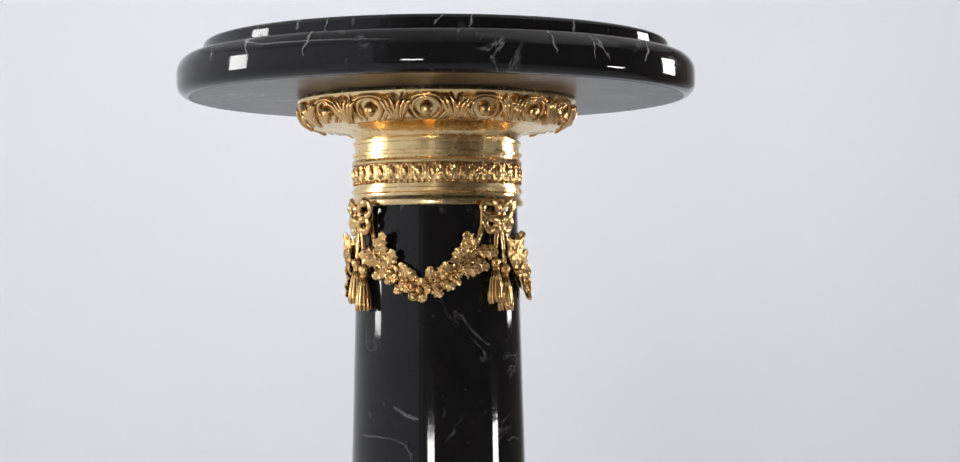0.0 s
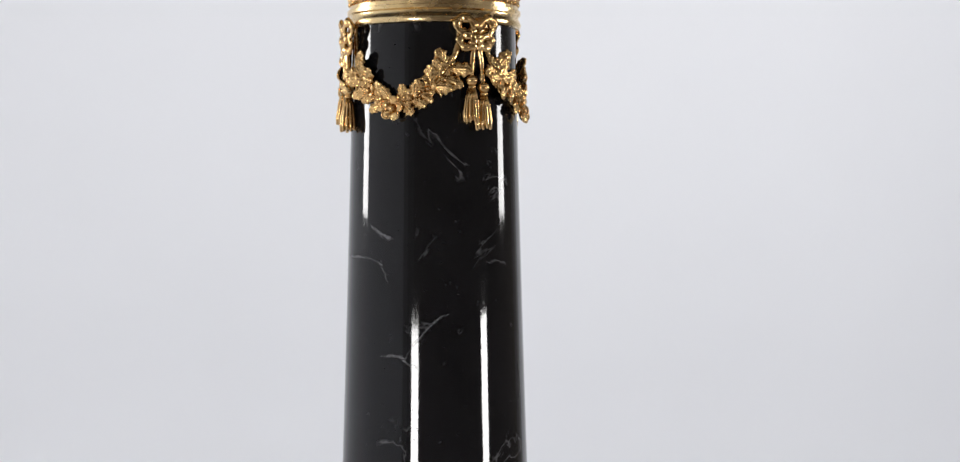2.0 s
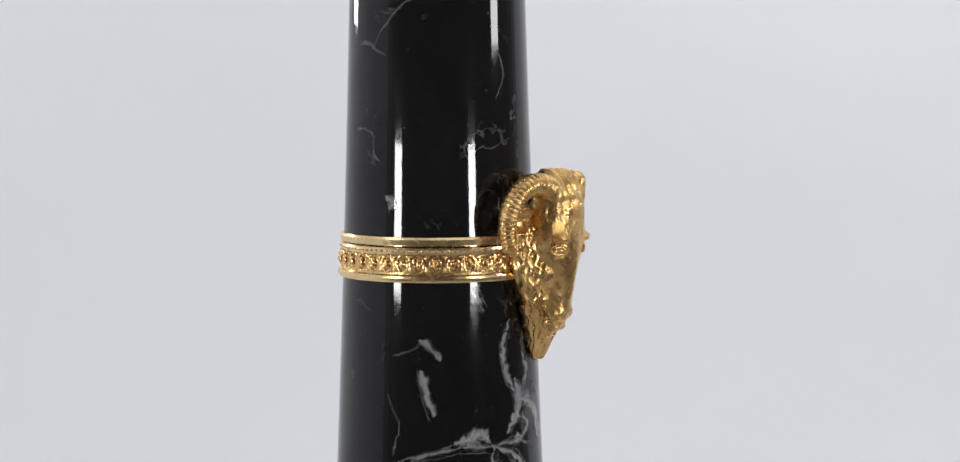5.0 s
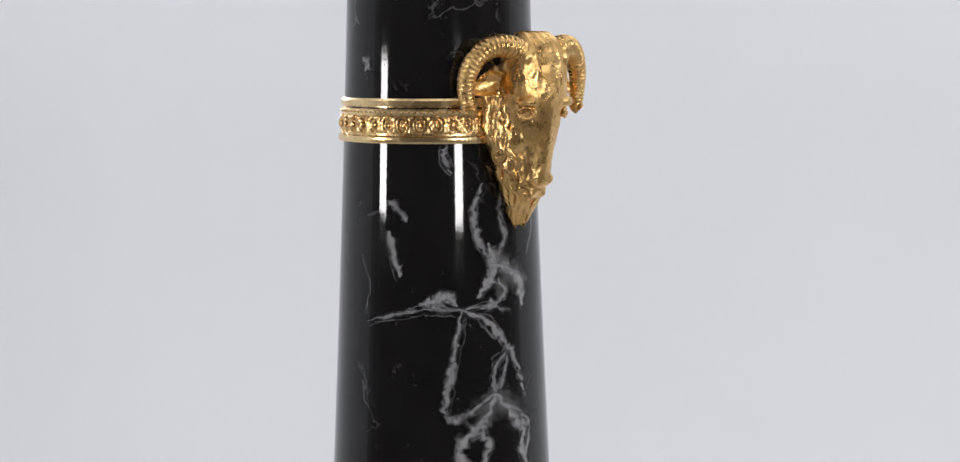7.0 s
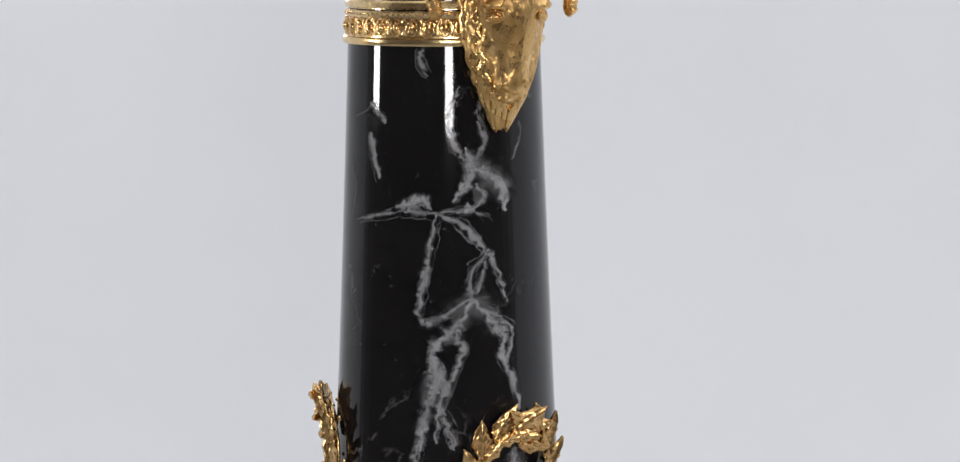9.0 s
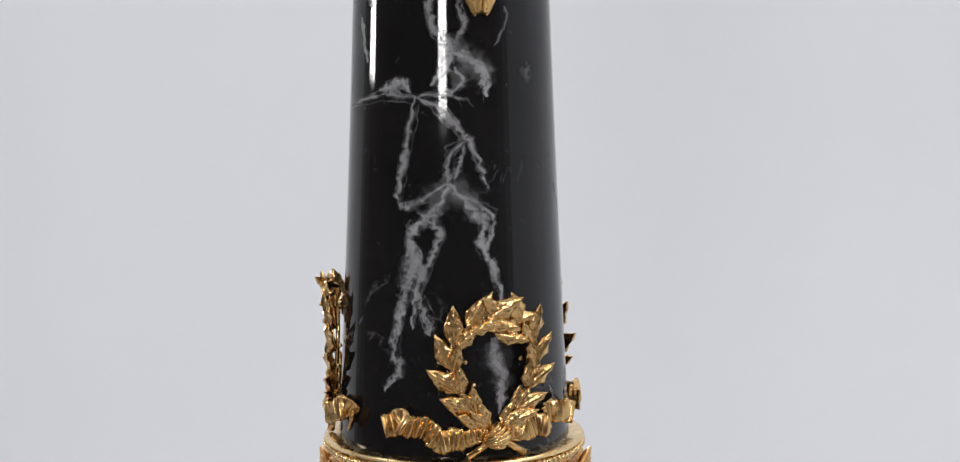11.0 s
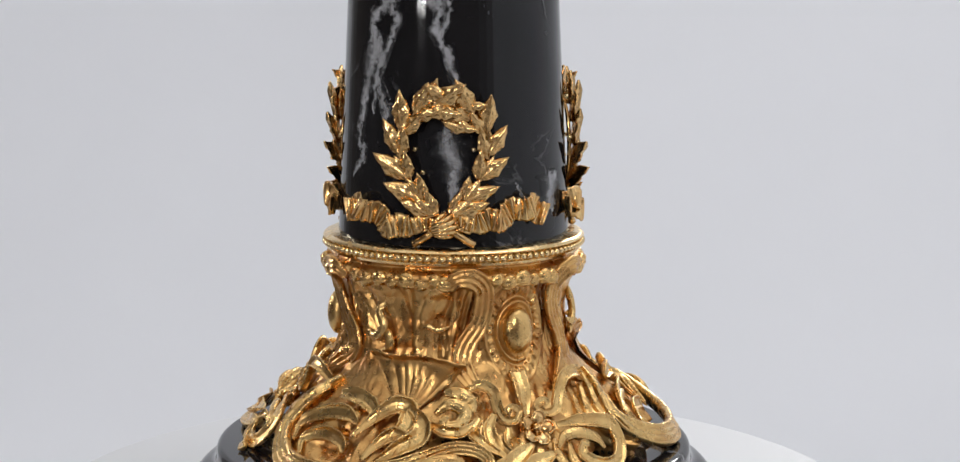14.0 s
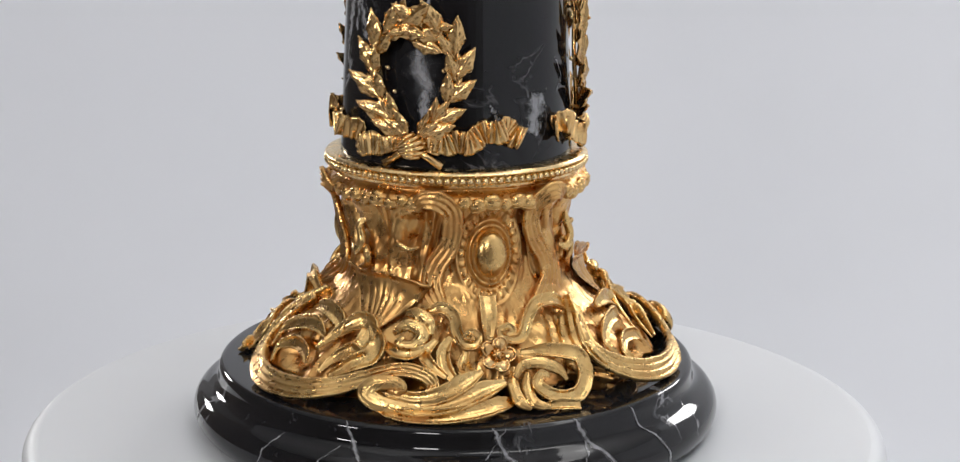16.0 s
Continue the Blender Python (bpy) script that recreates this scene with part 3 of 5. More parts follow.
def flower_mesh(rad, petals):
    b = bmesh.new()
    for i in range(petals):
        m = Matrix.Rotation(2 * math.pi * i / petals, 4, "Z") @ Matrix.Translation((0, rad * 0.58, rad * 0.22)) @ Matrix.Rotation(0.35, 4, "X")
        bmesh.ops.create_uvsphere(b, u_segments=12, v_segments=8, radius=1, matrix=m @ Matrix.Diagonal((rad * 0.40, rad * 0.46, rad * 0.20, 1)))
        pts = [(m @ Vector((rad * 0.40 * math.cos(a), rad * 0.46 * math.sin(a), rad * 0.10))) for a in np.linspace(0, 2 * math.pi, 13)]
        tube(b, pts, [Vector((0, 0, 1))] * 13, [rad * 0.07] * 13, segs=5)
    ellipsoid(b, (0, 0, rad * 0.38), (rad * 0.25, rad * 0.25, rad * 0.22))
    for i in range(7):
        a = 2 * math.pi * i / 7
        ellipsoid(b, (rad * 0.24 * math.cos(a), rad * 0.24 * math.sin(a), rad * 0.42), (rad * 0.08,) * 3, u=6, v=5)
    return finish("flower", b, GOLD)


FLOWER = flower_mesh(0.0080, 5)
FLOWER_SMALL = flower_mesh(0.0056, 5)


def ornament_on_shaft(name, mesh, az, z, off, angle, tilt, parent, scale=1.0):
    piece(name, mesh, placed(on_shaft(az, z, off), polar(az, 1, 0.03), angle, tilt, scale, az), parent)


# ---- swags and tassel bows under the capital ----


def swag(c):
    rng = random.Random(5)
    run = spline([(41, 0.934), (40.5, 0.920), (36, 0.908), (29, 0.897), (19, 0.888), (9, 0.882), (0, 0.879)], 40)
    b = bmesh.new()
    for side in (1, -1):
        pts = [on_shaft(c + side * a, z, 0.0018) for a, z in run]
        tube(b, pts, [polar(c + side * a, 1, 0) for a, z in run], [0.0019 if i < 14 else 0.0026 for i in range(40)], 1.15, 0.8)
    body = part("swag", b, GOLD, pedestal, "gilded swag of flowers and acanthus leaves")
    for side in (1, -1):
        for i in range(16, 40, 4):
            a, z = run[i]
            a2, z2 = run[i - 2]
            heading = math.degrees(math.atan2(side * radians(a2 - a) * 0.06, z2 - z))
            for k in (-1, 1):
                s = (0.95 if i < 26 else 0.68) + 0.2 * rng.random()
                ornament_on_shaft("leaf", LEAF_SMALL, c + side * a, z, 0.0030, heading + k * (42 + 30 * rng.random()), 4 + 8 * rng.random(), body, s)
        # long acanthus leaf that hangs from the strap
        for k in range(5):
            a, z = run[11 + 2 * k]
            ornament_on_shaft("leaf", LEAF, c + side * (a - 0.5), z + 0.001, 0.0028, -side * (150 - 12 * k), 5, body, 0.42 + 0.04 * k)
        for k in range(2):
            ornament_on_shaft("leaf", LEAF, c + side * (33 - 4 * k), 0.905 - 0.004 * k, 0.0022, side * (174 + 8 * k), 4, body, 0.55 + 0.10 * k)
        for j, mesh in ((25, FLOWER_SMALL), (32, FLOWER_SMALL)):
            a, z = run[j]
            ornament_on_shaft("flower", mesh, c + side * a, z + 0.001 * (j % 3 - 1), 0.0035, 40 * j, 0, body, 1.0)
        ornament_on_shaft("berry", BERRY, c + side * 22, 0.8965, 0.003, 0, 0, body, 1.0)
        ornament_on_shaft("berry", BERRY, c + side * 11, 0.8900, 0.003, 0, 0, body, 1.0)
    ornament_on_shaft("flower", FLOWER, c - 2, 0.8765, 0.0035, 10, 0, body, 1.05)
    ornament_on_shaft("flower", FLOWER_SMALL, c + 5, 0.8825, 0.0035, 0, 0, body, 0.9)


def bow(c):
    rng = random.Random(9)
    b = bmesh.new()

    def at(x, z, off):
        return on_shaft(c, z, off) + polar(c + 90, x, 0)

    n0 = polar(c, 1, 0)
    for side in (1, -1):
        for dz, big in ((0.0045, 1.0), (-0.0035, 0.85)):
            loop = [at(side * x * big * 1.12, 0.9235 + (z + dz) * big * 1.35, 0.0045 + o) for x, z, o in spline([(0, 0, 0.003), (0.005, 0.004, 0.004), (0.0105, 0.0045, 0.002), (0.0115, 0.0, 0.001), (0.007, -0.0025, 0.002), (0.001, -0.001, 0.003)], 22)]
            tube(b, loop, [n0] * 22, [0.0016 + 0.0004 * math.sin(i * 1.3) for i in range(22)], 1.9, 1.0, 8)
    ellipsoid(b, at(0, 0.9235, 0.008), (0.0032, 0.0032, 0.0036))
    for i in range(5):
        ellipsoid(b, at(0.006 * math.cos(i * 1.25), 0.9235 + 0.006 * math.sin(i * 1.25), 0.0075), (0.0017,) * 3, u=8, v=6)
    body = part("bow", b, GOLD, pedestal, "gilded ribbon bow with two hanging tassels")
    for x1, zb, lift in ((-0.0035, 0.8960, 0.0055), (0.0055, 0.8915, 0.0052)):
        b = bmesh.new()
        run = [at(x, z, o) for x, z, o in spline([(x1 * 0.2, 0.921, 0.006), (x1 * 0.7, 0.910, lift), (x1, zb, lift)], 10)]
        tube(b, run, [n0] * 10, [0.0018] * 10)
        ellipsoid(b, at(x1, zb - 0.001, lift), (0.0042, 0.0042, 0.0040))
        ellipsoid(b, at(x1, zb - 0.0055, lift), (0.0030, 0.0030, 0.0020))
        for i in range(11):
            a = 2 * math.pi * i / 11
            d = polar(c, math.cos(a), 0) + polar(c + 90, math.sin(a), 0)
            e = 0.0215 + 0.002 * rng.random()
            pts = [at(x1, zb - 0.006, lift) + d * 0.0018, at(x1, zb - 0.013, lift) + d * 0.0033, at(x1, zb - 0.006 - e * 0.8, lift) + d * 0.0046, at(x1, zb - 0.006 - e, lift) + d * 0.0049]
            tube(b, pts, [d] * 4, [0.0011, 0.0014, 0.0016, 0.0010], segs=6)
        part("tassel", b, GOLD, body)


for az in (3.5, 104, -96):
    swag(az)
for az in (54, -45, 153):
    bow(az)

# ---- laurel wreaths with ribbons on the lower shaft ----


def wreath(c):
    rng = random.Random(3)
    b = bmesh.new()
    sides = {}
    for side in (1, -1):
        run = spline([(0.5, 0.219), (7.5, 0.229), (15.5, 0.245), (20, 0.263), (18, 0.281), (10, 0.293), (0, 0.297)], 36)
        run = [(side * a, z) for a, z in run]
        sides[side] = run
        tube(b, [on_shaft(c + a, z, 0.004) for a, z in run], [polar(c + a, 1, 0) for a, z in run], [0.0019 - 0.0006 * i / 36 for i in range(36)], 1, 1)
        stem = [on_shaft(c + side * a, z, 0.006) for a, z in ((1, 0.219), (-6, 0.2105), (-13.5, 0.2035))]
        tube(b, stem, [polar(c, 1, 0)] * 3, [0.0023, 0.0024, 0.0028], 1, 1)
    # the knot: a ball wrapped in slanting folds, with flared pleats at both sides
    knot = on_shaft(c, 0.2165, 0.0050)
    e, o, up = polar(c + 90, 1, 0), polar(c, 1, 0), Vector((0, 0, 1))
    ellipsoid(b, knot, (0.0080, 0.0080, 0.0085))
    for i in range(6):
        lean = radians(50 + 9 * i)
        across = e * math.cos(lean) - up * math.sin(lean)
        along = e * math.sin(lean) + up * math.cos(lean)
        off = -0.0062 + 0.0025 * i
        w = math.sqrt(max(0.0, 1 - (off / 0.0082) ** 2))
        fold = [knot + across * off + along * (0.0092 * w * math.sin(a)) + o * (0.0092 * w * math.cos(a)) for a in np.linspace(-1.5, 1.5, 13)]
        tube(b, fold, [o] * 13, [0.0017] * 13, segs=7)
    for side in (1, -1):
        for k in range(-2, 3):
            pleat = [on_shaft(c + side * q, 0.2170 + 0.0030 * k * t, 0.0030 + 0.002 * t) for q, t in ((3, 0.2), (7.5, 0.6), (12, 0.9))]
            tube(b, pleat, [o] * 3, [0.0012, 0.0015, 0.0013], segs=7)
    body = part("wreath", b, GOLD, pedestal, "gilded laurel wreath tied with a pleated ribbon")
    for side, run in sides.items():
        for n, i in enumerate(range(2, 33, 5)):
            a, z = run[i]
            a2, z2 = run[i + 1]
            heading = math.degrees(math.atan2(radians(a2 - a) * 0.078, z2 - z))
            for k in (-1, 1):
                size = (1.0 if k == 1 else 0.80) * (0.92 + 0.2 * rng.random())
                ornament_on_shaft("leaf", LEAF, c + a, z + 0.001 * k, 0.0034 + 0.001 * n % 2, heading + side * k * ((19 if n < 3 else 16) + 10 * rng.random()), 3 + 8 * rng.random(), body, size)
            ornament_on_shaft("leaf", LEAF, c + a, z, 0.0050, heading + side * (4 - 8 * (n % 2)), 7, body, 0.74)
            if n in (0, 2, 3, 5):
                for k in (1, -1)[: 1 + n % 2]:
                    ornament_on_shaft("berry", BERRY, c + a + k * 6.0, z + 0.006, 0.0035, 0, 0, body, 1.0)
    for a, z, h, size in ((-3, 0.291, 55, 1.15), (-6, 0.290, 25, 1.05), (6, 0.2935, 80, 1.0), (3, 0.287, 105, 0.95)):
        ornament_on_shaft("leaf", LEAF, c + a - 4, z, 0.0060, h, 6, body, size)
    for side, path in ((-1, [(-4, 0.2180), (-14, 0.2170), (-22, 0.2150), (-30, 0.2190), (-39, 0.2255), (-45, 0.2265), (-51, 0.2215)]), (1, [(4, 0.2185), (14, 0.2190), (22, 0.2200), (30, 0.2235), (38, 0.2275), (44, 0.2265), (49, 0.2200)])):
        b = bmesh.new()
        n = 240
        run = spline(path, n)
        pts, nor, rad = [], [], []
        for i, (a, z) in enumerate(run):
            fold = 0.0042 * math.sin(i * 0.078 + 1.0) if i > 66 else 0.0
            pts.append(on_shaft(c + a, z + 0.0011 * math.sin(i * 0.11), 0.0062 + fold + 0.0008 * math.sin(i * 0.58) + 0.0004 * math.sin(i * 0.23)))
            nor.append(polar(c + a + 4 * math.sin(i * 0.58), 1, 0))
            rad.append(0.0032 + 0.0050 * min(1, i / 55) + 0.0004 * math.sin(i * 0.29))
        tube(b, pts, nor, rad, 1.0, 0.10, 10)
        part("ribbon", b, GOLD, body)
    return body


for k in range(3):
    wreath(122.3 + 120 * k)

# ---- the gilded foot ----
# Angles on the foot run from the axis of a cabochon; its pattern repeats three times.
CAB = 161.5
CAB_U = -3.0
SIDE_Z = (0.049, 0.060, 0.075, 0.090, 0.100, 0.110, 0.120, 0.130, 0.150, 0.165, 0.180, 0.190)
PANEL_R = (0.1200, 0.1190, 0.1120, 0.1020, 0.0950, 0.0885, 0.0835, 0.0808, 0.0800, 0.0818, 0.0880, 0.0890)
SHELL_R = (0.1200, 0.1180, 0.1120, 0.1020, 0.0950, 0.0880, 0.0815, 0.0775, 0.0765, 0.0800, 0.0880, 0.0890)
LEG_R = (0.1460, 0.1440, 0.1330, 0.1145, 0.1010, 0.0900, 0.0820, 0.0780, 0.0770, 0.0800, 0.0880, 0.0890)


def step(x, a, b):
    t = np.clip((np.asarray(x, float) - a) / (b - a), 0, 1)
    return t * t * (3 - 2 * t)


def around(u, centre):
    """Angle from a feature's centre within its third of the foot."""
    return ((np.asarray(u, float) - centre + 60) % 120) - 60


def foot_r(u, z):
    """Radius of the foot's body: a waist that spreads into three legs."""
    panel = 1 - step(np.abs(around(u, CAB_U)), 22, 40)
    v = around(u, -62)
    leg = step(v, -35, -30) * (1 - step(v, 2, 24))
    r = panel * np.interp(z, SIDE_Z, PANEL_R) + (1 - panel) * np.interp(z, SIDE_Z, SHELL_R)
    r = r + leg * (np.interp(z, SIDE_Z, LEG_R) - np.interp(z, SIDE_Z, SHELL_R))
    curl = np.exp(-(around(u, 8) / 8) ** 2)
    return r + curl * 0.014 * step(np.asarray(z, float), 0.088, 0.062)


def foot_slope(u, z):
    e = 0.002
    return (float(foot_r(u, z + e)) - float(foot_r(u, z - e))) / (2 * e)


def foot_normal(u, z):
    return polar(u, 1, -foot_slope(u, z)).normalized()


def foot_point(u, z, off=0.0):
    n = Vector((1, 0, -foot_slope(u, z))).normalized()
    return polar(u, float(foot_r(u, z)) + off * n.x, z + off * n.z)


def ridges(x, sharp=0.7):
    """Rounded ribs with narrow grooves between them, 0 to 1."""
    return np.abs(np.sin(x)) ** sharp


def foot_body():
    nu, nz = 1080, 170
    U = np.linspace(0, 360, nu, endpoint=False)
    Z = np.linspace(0.0492, 0.1895, nz)
    u, z = np.meshgrid(U, Z, indexing="ij")
    r = foot_r(u, z) - 0.010 * np.clip((0.060 - z) / 0.010, 0, 1)
    c = around(u, CAB_U)
    s, h = np.radians(c) * r, z - 0.1415
    d = np.sqrt((s / 0.0122) ** 2 + (h / 0.0176) ** 2)
    ang = np.arctan2(h / 0.0176, s / 0.0122)
    rel = np.zeros_like(r)
    # raised rim, dentils and outer fillet round the cabochon, in a sunk panel
    rel += 0.0018 * np.exp(-((d - 1.16) / 0.09) ** 2)
    ticks = np.clip(1.3 * np.cos(26 * ang) + 0.3, 0, 1)
    rel += np.exp(-((d - 1.60) / 0.17) ** 4) * (0.0001 + 0.0017 * ticks)
    rel += 0.0008 * np.exp(-((d - 1.93) / 0.06) ** 2)
    rel -= 0.0014 * np.exp(-((d - 1.36) / 0.07) ** 2)
    rel -= 0.0018 * np.clip((d - 1.9) / 0.5, 0, 1) * (np.abs(c) < 30) * step(z, 0.112, 0.122)
    # long fluted folds between the panels, drawn together towards the shell
    v = around(u, -56)
    field = step(np.abs(c), 29, 34) * step(z, 0.112, 0.122) * (1 - step(z, 0.168, 0.176))
    spread = 1 - 0.30 * np.clip((0.165 - z) / 0.05, 0, 1)
    bend = 2.2 * np.sin((z - 0.12) * 90) * np.sign(v)
    lines = np.radians((v + bend) / spread)
    rel += field * (0.0050 * ridges(lines * 8.5 + 0.4, 0.9) - 0.0022)
    rel += field * 0.0007 * ridges(lines * 25 + 0.9 * np.sin(z * 130))
    # the folds of the frame beside the oval
    edge = np.exp(-((np.abs(c) - 27) / 5) ** 2) * step(z, 0.118, 0.126) * (1 - step(z, 0.166, 0.174))
    rel += edge * 0.0012 * np.sin(np.radians(np.abs(c) + 160 * (z - 0.14)) * 95)
    # lobed lip under the collar
    lip = np.exp(-((z - 0.1800 + 0.0012 * np.sin(np.radians(c) * 9)) / 0.0042) ** 2)
    rel += lip * (0.0040 + 0.0020 * np.abs(np.sin(np.radians(c) * 15 + 0.9 * np.sin(np.radians(c) * 6))))
    rel += lip * 0.0006 * np.sin(np.radians(c) * 90 + 500 * z)
    rel -= 0.0030 * np.exp(-((z - 0.1868) / 0.0022) ** 2)
    # hollow behind each shell, deep bowls inside the legs and curls
    ks, kz = np.radians(around(u, -52)) * r, z - 0.100
    shell = np.clip(1 - (ks / 0.034) ** 2 - (kz / 0.022) ** 2, 0, 1)
    rel -= 0.005 * shell
    for cu, cz, wu, wz, depth in ((-72, 0.069, 0.011, 0.009, 0.020), (-60, 0.080, 0.014, 0.010, 0.006), (-30.5, 0.0590, 0.014, 0.014, 0.034), (9, 0.068, 0.007, 0.006, 0.016)):
        rel -= depth * np.exp(-(np.radians(around(u, cu)) * r / wu) ** 2 - ((z - cz) / wz) ** 2)
    # leafy folds on the spreading part and ribs on the legs' outer flank
    low = np.clip((0.108 - z) / 0.02, 0, 1) * (1 - shell)
    flank = np.exp(-(around(u, -91) / 6) ** 2) * low
    rel += low * (1 - flank) * 0.0022 * (ridges(np.radians(c) * 9 + 70 * (z - 0.08) + 0.9 * np.sin(np.radians(c) * 5)) - 0.5)
    rel += low * 0.0010 * np.sin(np.radians(c) * 52 - 150 * z + 2 * np.sin(np.radians(c) * 13))
    rel += flank * 0.0012 * np.sin(z * 900 + np.radians(around(u, -91)) * 30)
    rel += 0.0004 * np.sin(np.radians(u) * 21 + 160 * z) * np.sin(np.radians(u) * 12 - 240 * z)
    # chased streaks all over
    rel += 0.00009 * np.sin(np.radians(u) * 97 + 260 * z + 3 * np.sin(np.radians(u) * 17 + 90 * z)) + 0.00008 * np.sin(np.radians(u) * 61 - 620 * z + 2 * np.sin(np.radians(u) * 29))
    r = r + rel
    a = np.radians(u)
    co = np.stack([r * np.sin(a), -r * np.cos(a), z], -1).reshape(-1, 3)
    i, j = np.meshgrid(np.arange(nu), np.arange(nz - 1), indexing="ij")
    i2 = (i + 1) % nu
    faces = np.stack([i * nz + j, i2 * nz + j, i2 * nz + j + 1, i * nz + j + 1], -1).reshape(-1, 4)
    me = bpy.data.meshes.new("foot")
    me.from_pydata(co.tolist(), [], faces.tolist())
    me.polygons.foreach_set("use_smooth", [True] * len(me.polygons))
    me.materials.append(GOLD_FOOT)
    return me


foot = part("foot", foot_body(), GOLD_FOOT, pedestal, "gilded rococo foot with shells, scrolls and leaves")
foot.rotation_euler.z = radians(CAB)

# sections of the scrolls: a hollow leaf with rims, a rounded rib, a fluted band, a thin sheet with a rolled edge
HOLLOW = [(-1.0, 0.55), (-0.93, 1.0), (-0.78, 0.92), (-0.5, 0.38), (-0.25, 0.22), (0.0, 0.34), (0.25, 0.20), (0.5, 0.36), (0.78, 0.92), (0.93, 1.0), (1.0, 0.55), (0.85, -0.4), (0.4, -0.9), (-0.4, -0.9), (-0.85, -0.4)]
ROUND = [(-1.0, 0.0), (-0.92, 0.42), (-0.70, 0.66), (-0.58, 0.60), (-0.40, 0.88), (-0.14, 0.96), (0.0, 0.88), (0.14, 0.98), (0.42, 0.88), (0.56, 0.62), (0.72, 0.66), (0.93, 0.40), (1.0, 0.0), (0.6, -0.8), (-0.6, -0.8)]
FLUTED = [(-1.0, 0.1), (-0.9, 0.75), (-0.74, 0.85), (-0.62, 0.45), (-0.5, 0.40), (-0.36, 0.78), (-0.22, 0.80), (-0.1, 0.42), (0.04, 0.40), (0.18, 0.82), (0.34, 0.84), (0.46, 0.42), (0.58, 0.45), (0.74, 0.95), (0.9, 0.85), (1.0, 0.1), (0.6, -0.8), (-0.6, -0.8)]
SHEET = [(-1.0, 0.15), (-0.95, 0.55), (-0.80, 0.62), (-0.68, 0.25), (-0.3, 0.02), (0.1, -0.02), (0.32, 0.10), (0.45, 0.02), (0.62, 0.22), (0.80, 0.75), (0.94, 0.80), (1.0, 0.35), (0.8, -0.35), (0.2, -0.55), (-0.6, -0.5)]


def sweep(name, points, radii, wide=1.0, high=1.0, section=HOLLOW, rise=0.6, turn=0.0, mat=None):
    """A scroll through (angle, radius, height) points; its face looks outwards and up by rise, rolled by turn."""
    n = 14 * len(points)
    run = spline(points, n)
    b = bmesh.new()
    pts = [polar(*q) for q in run]
    rows = []
    for i in range(n):
        rad = float(np.interp(i / (n - 1), np.linspace(0, 1, len(radii)), radii)) * (1 + 0.018 * math.sin(i * 0.7) + 0.010 * math.sin(i * 1.9))
        t = (pts[min(i + 1, n - 1)] - pts[max(i - 1, 0)]).normalized()
        x = t.cross(polar(run[i][0], 1, rise)).normalized()
        nn = x.cross(t)
        if turn:
            q = Matrix.Rotation(radians(turn), 3, t)
            x, nn = q @ x, q @ nn
        rows.append([b.verts.new(pts[i] + x * (p * rad * wide) + nn * (q * rad * high)) for p, q in section])
    m = len(section)
    for p, q in zip(rows, rows[1:]):
        for k in range(m):
            b.faces.new((p[k], p[(k + 1) % m], q[(k + 1) % m], q[k]))
    b.faces.new(rows[0])
    b.faces.new(rows[-1])
    return finish(name, b, mat or GOLD_RIM)


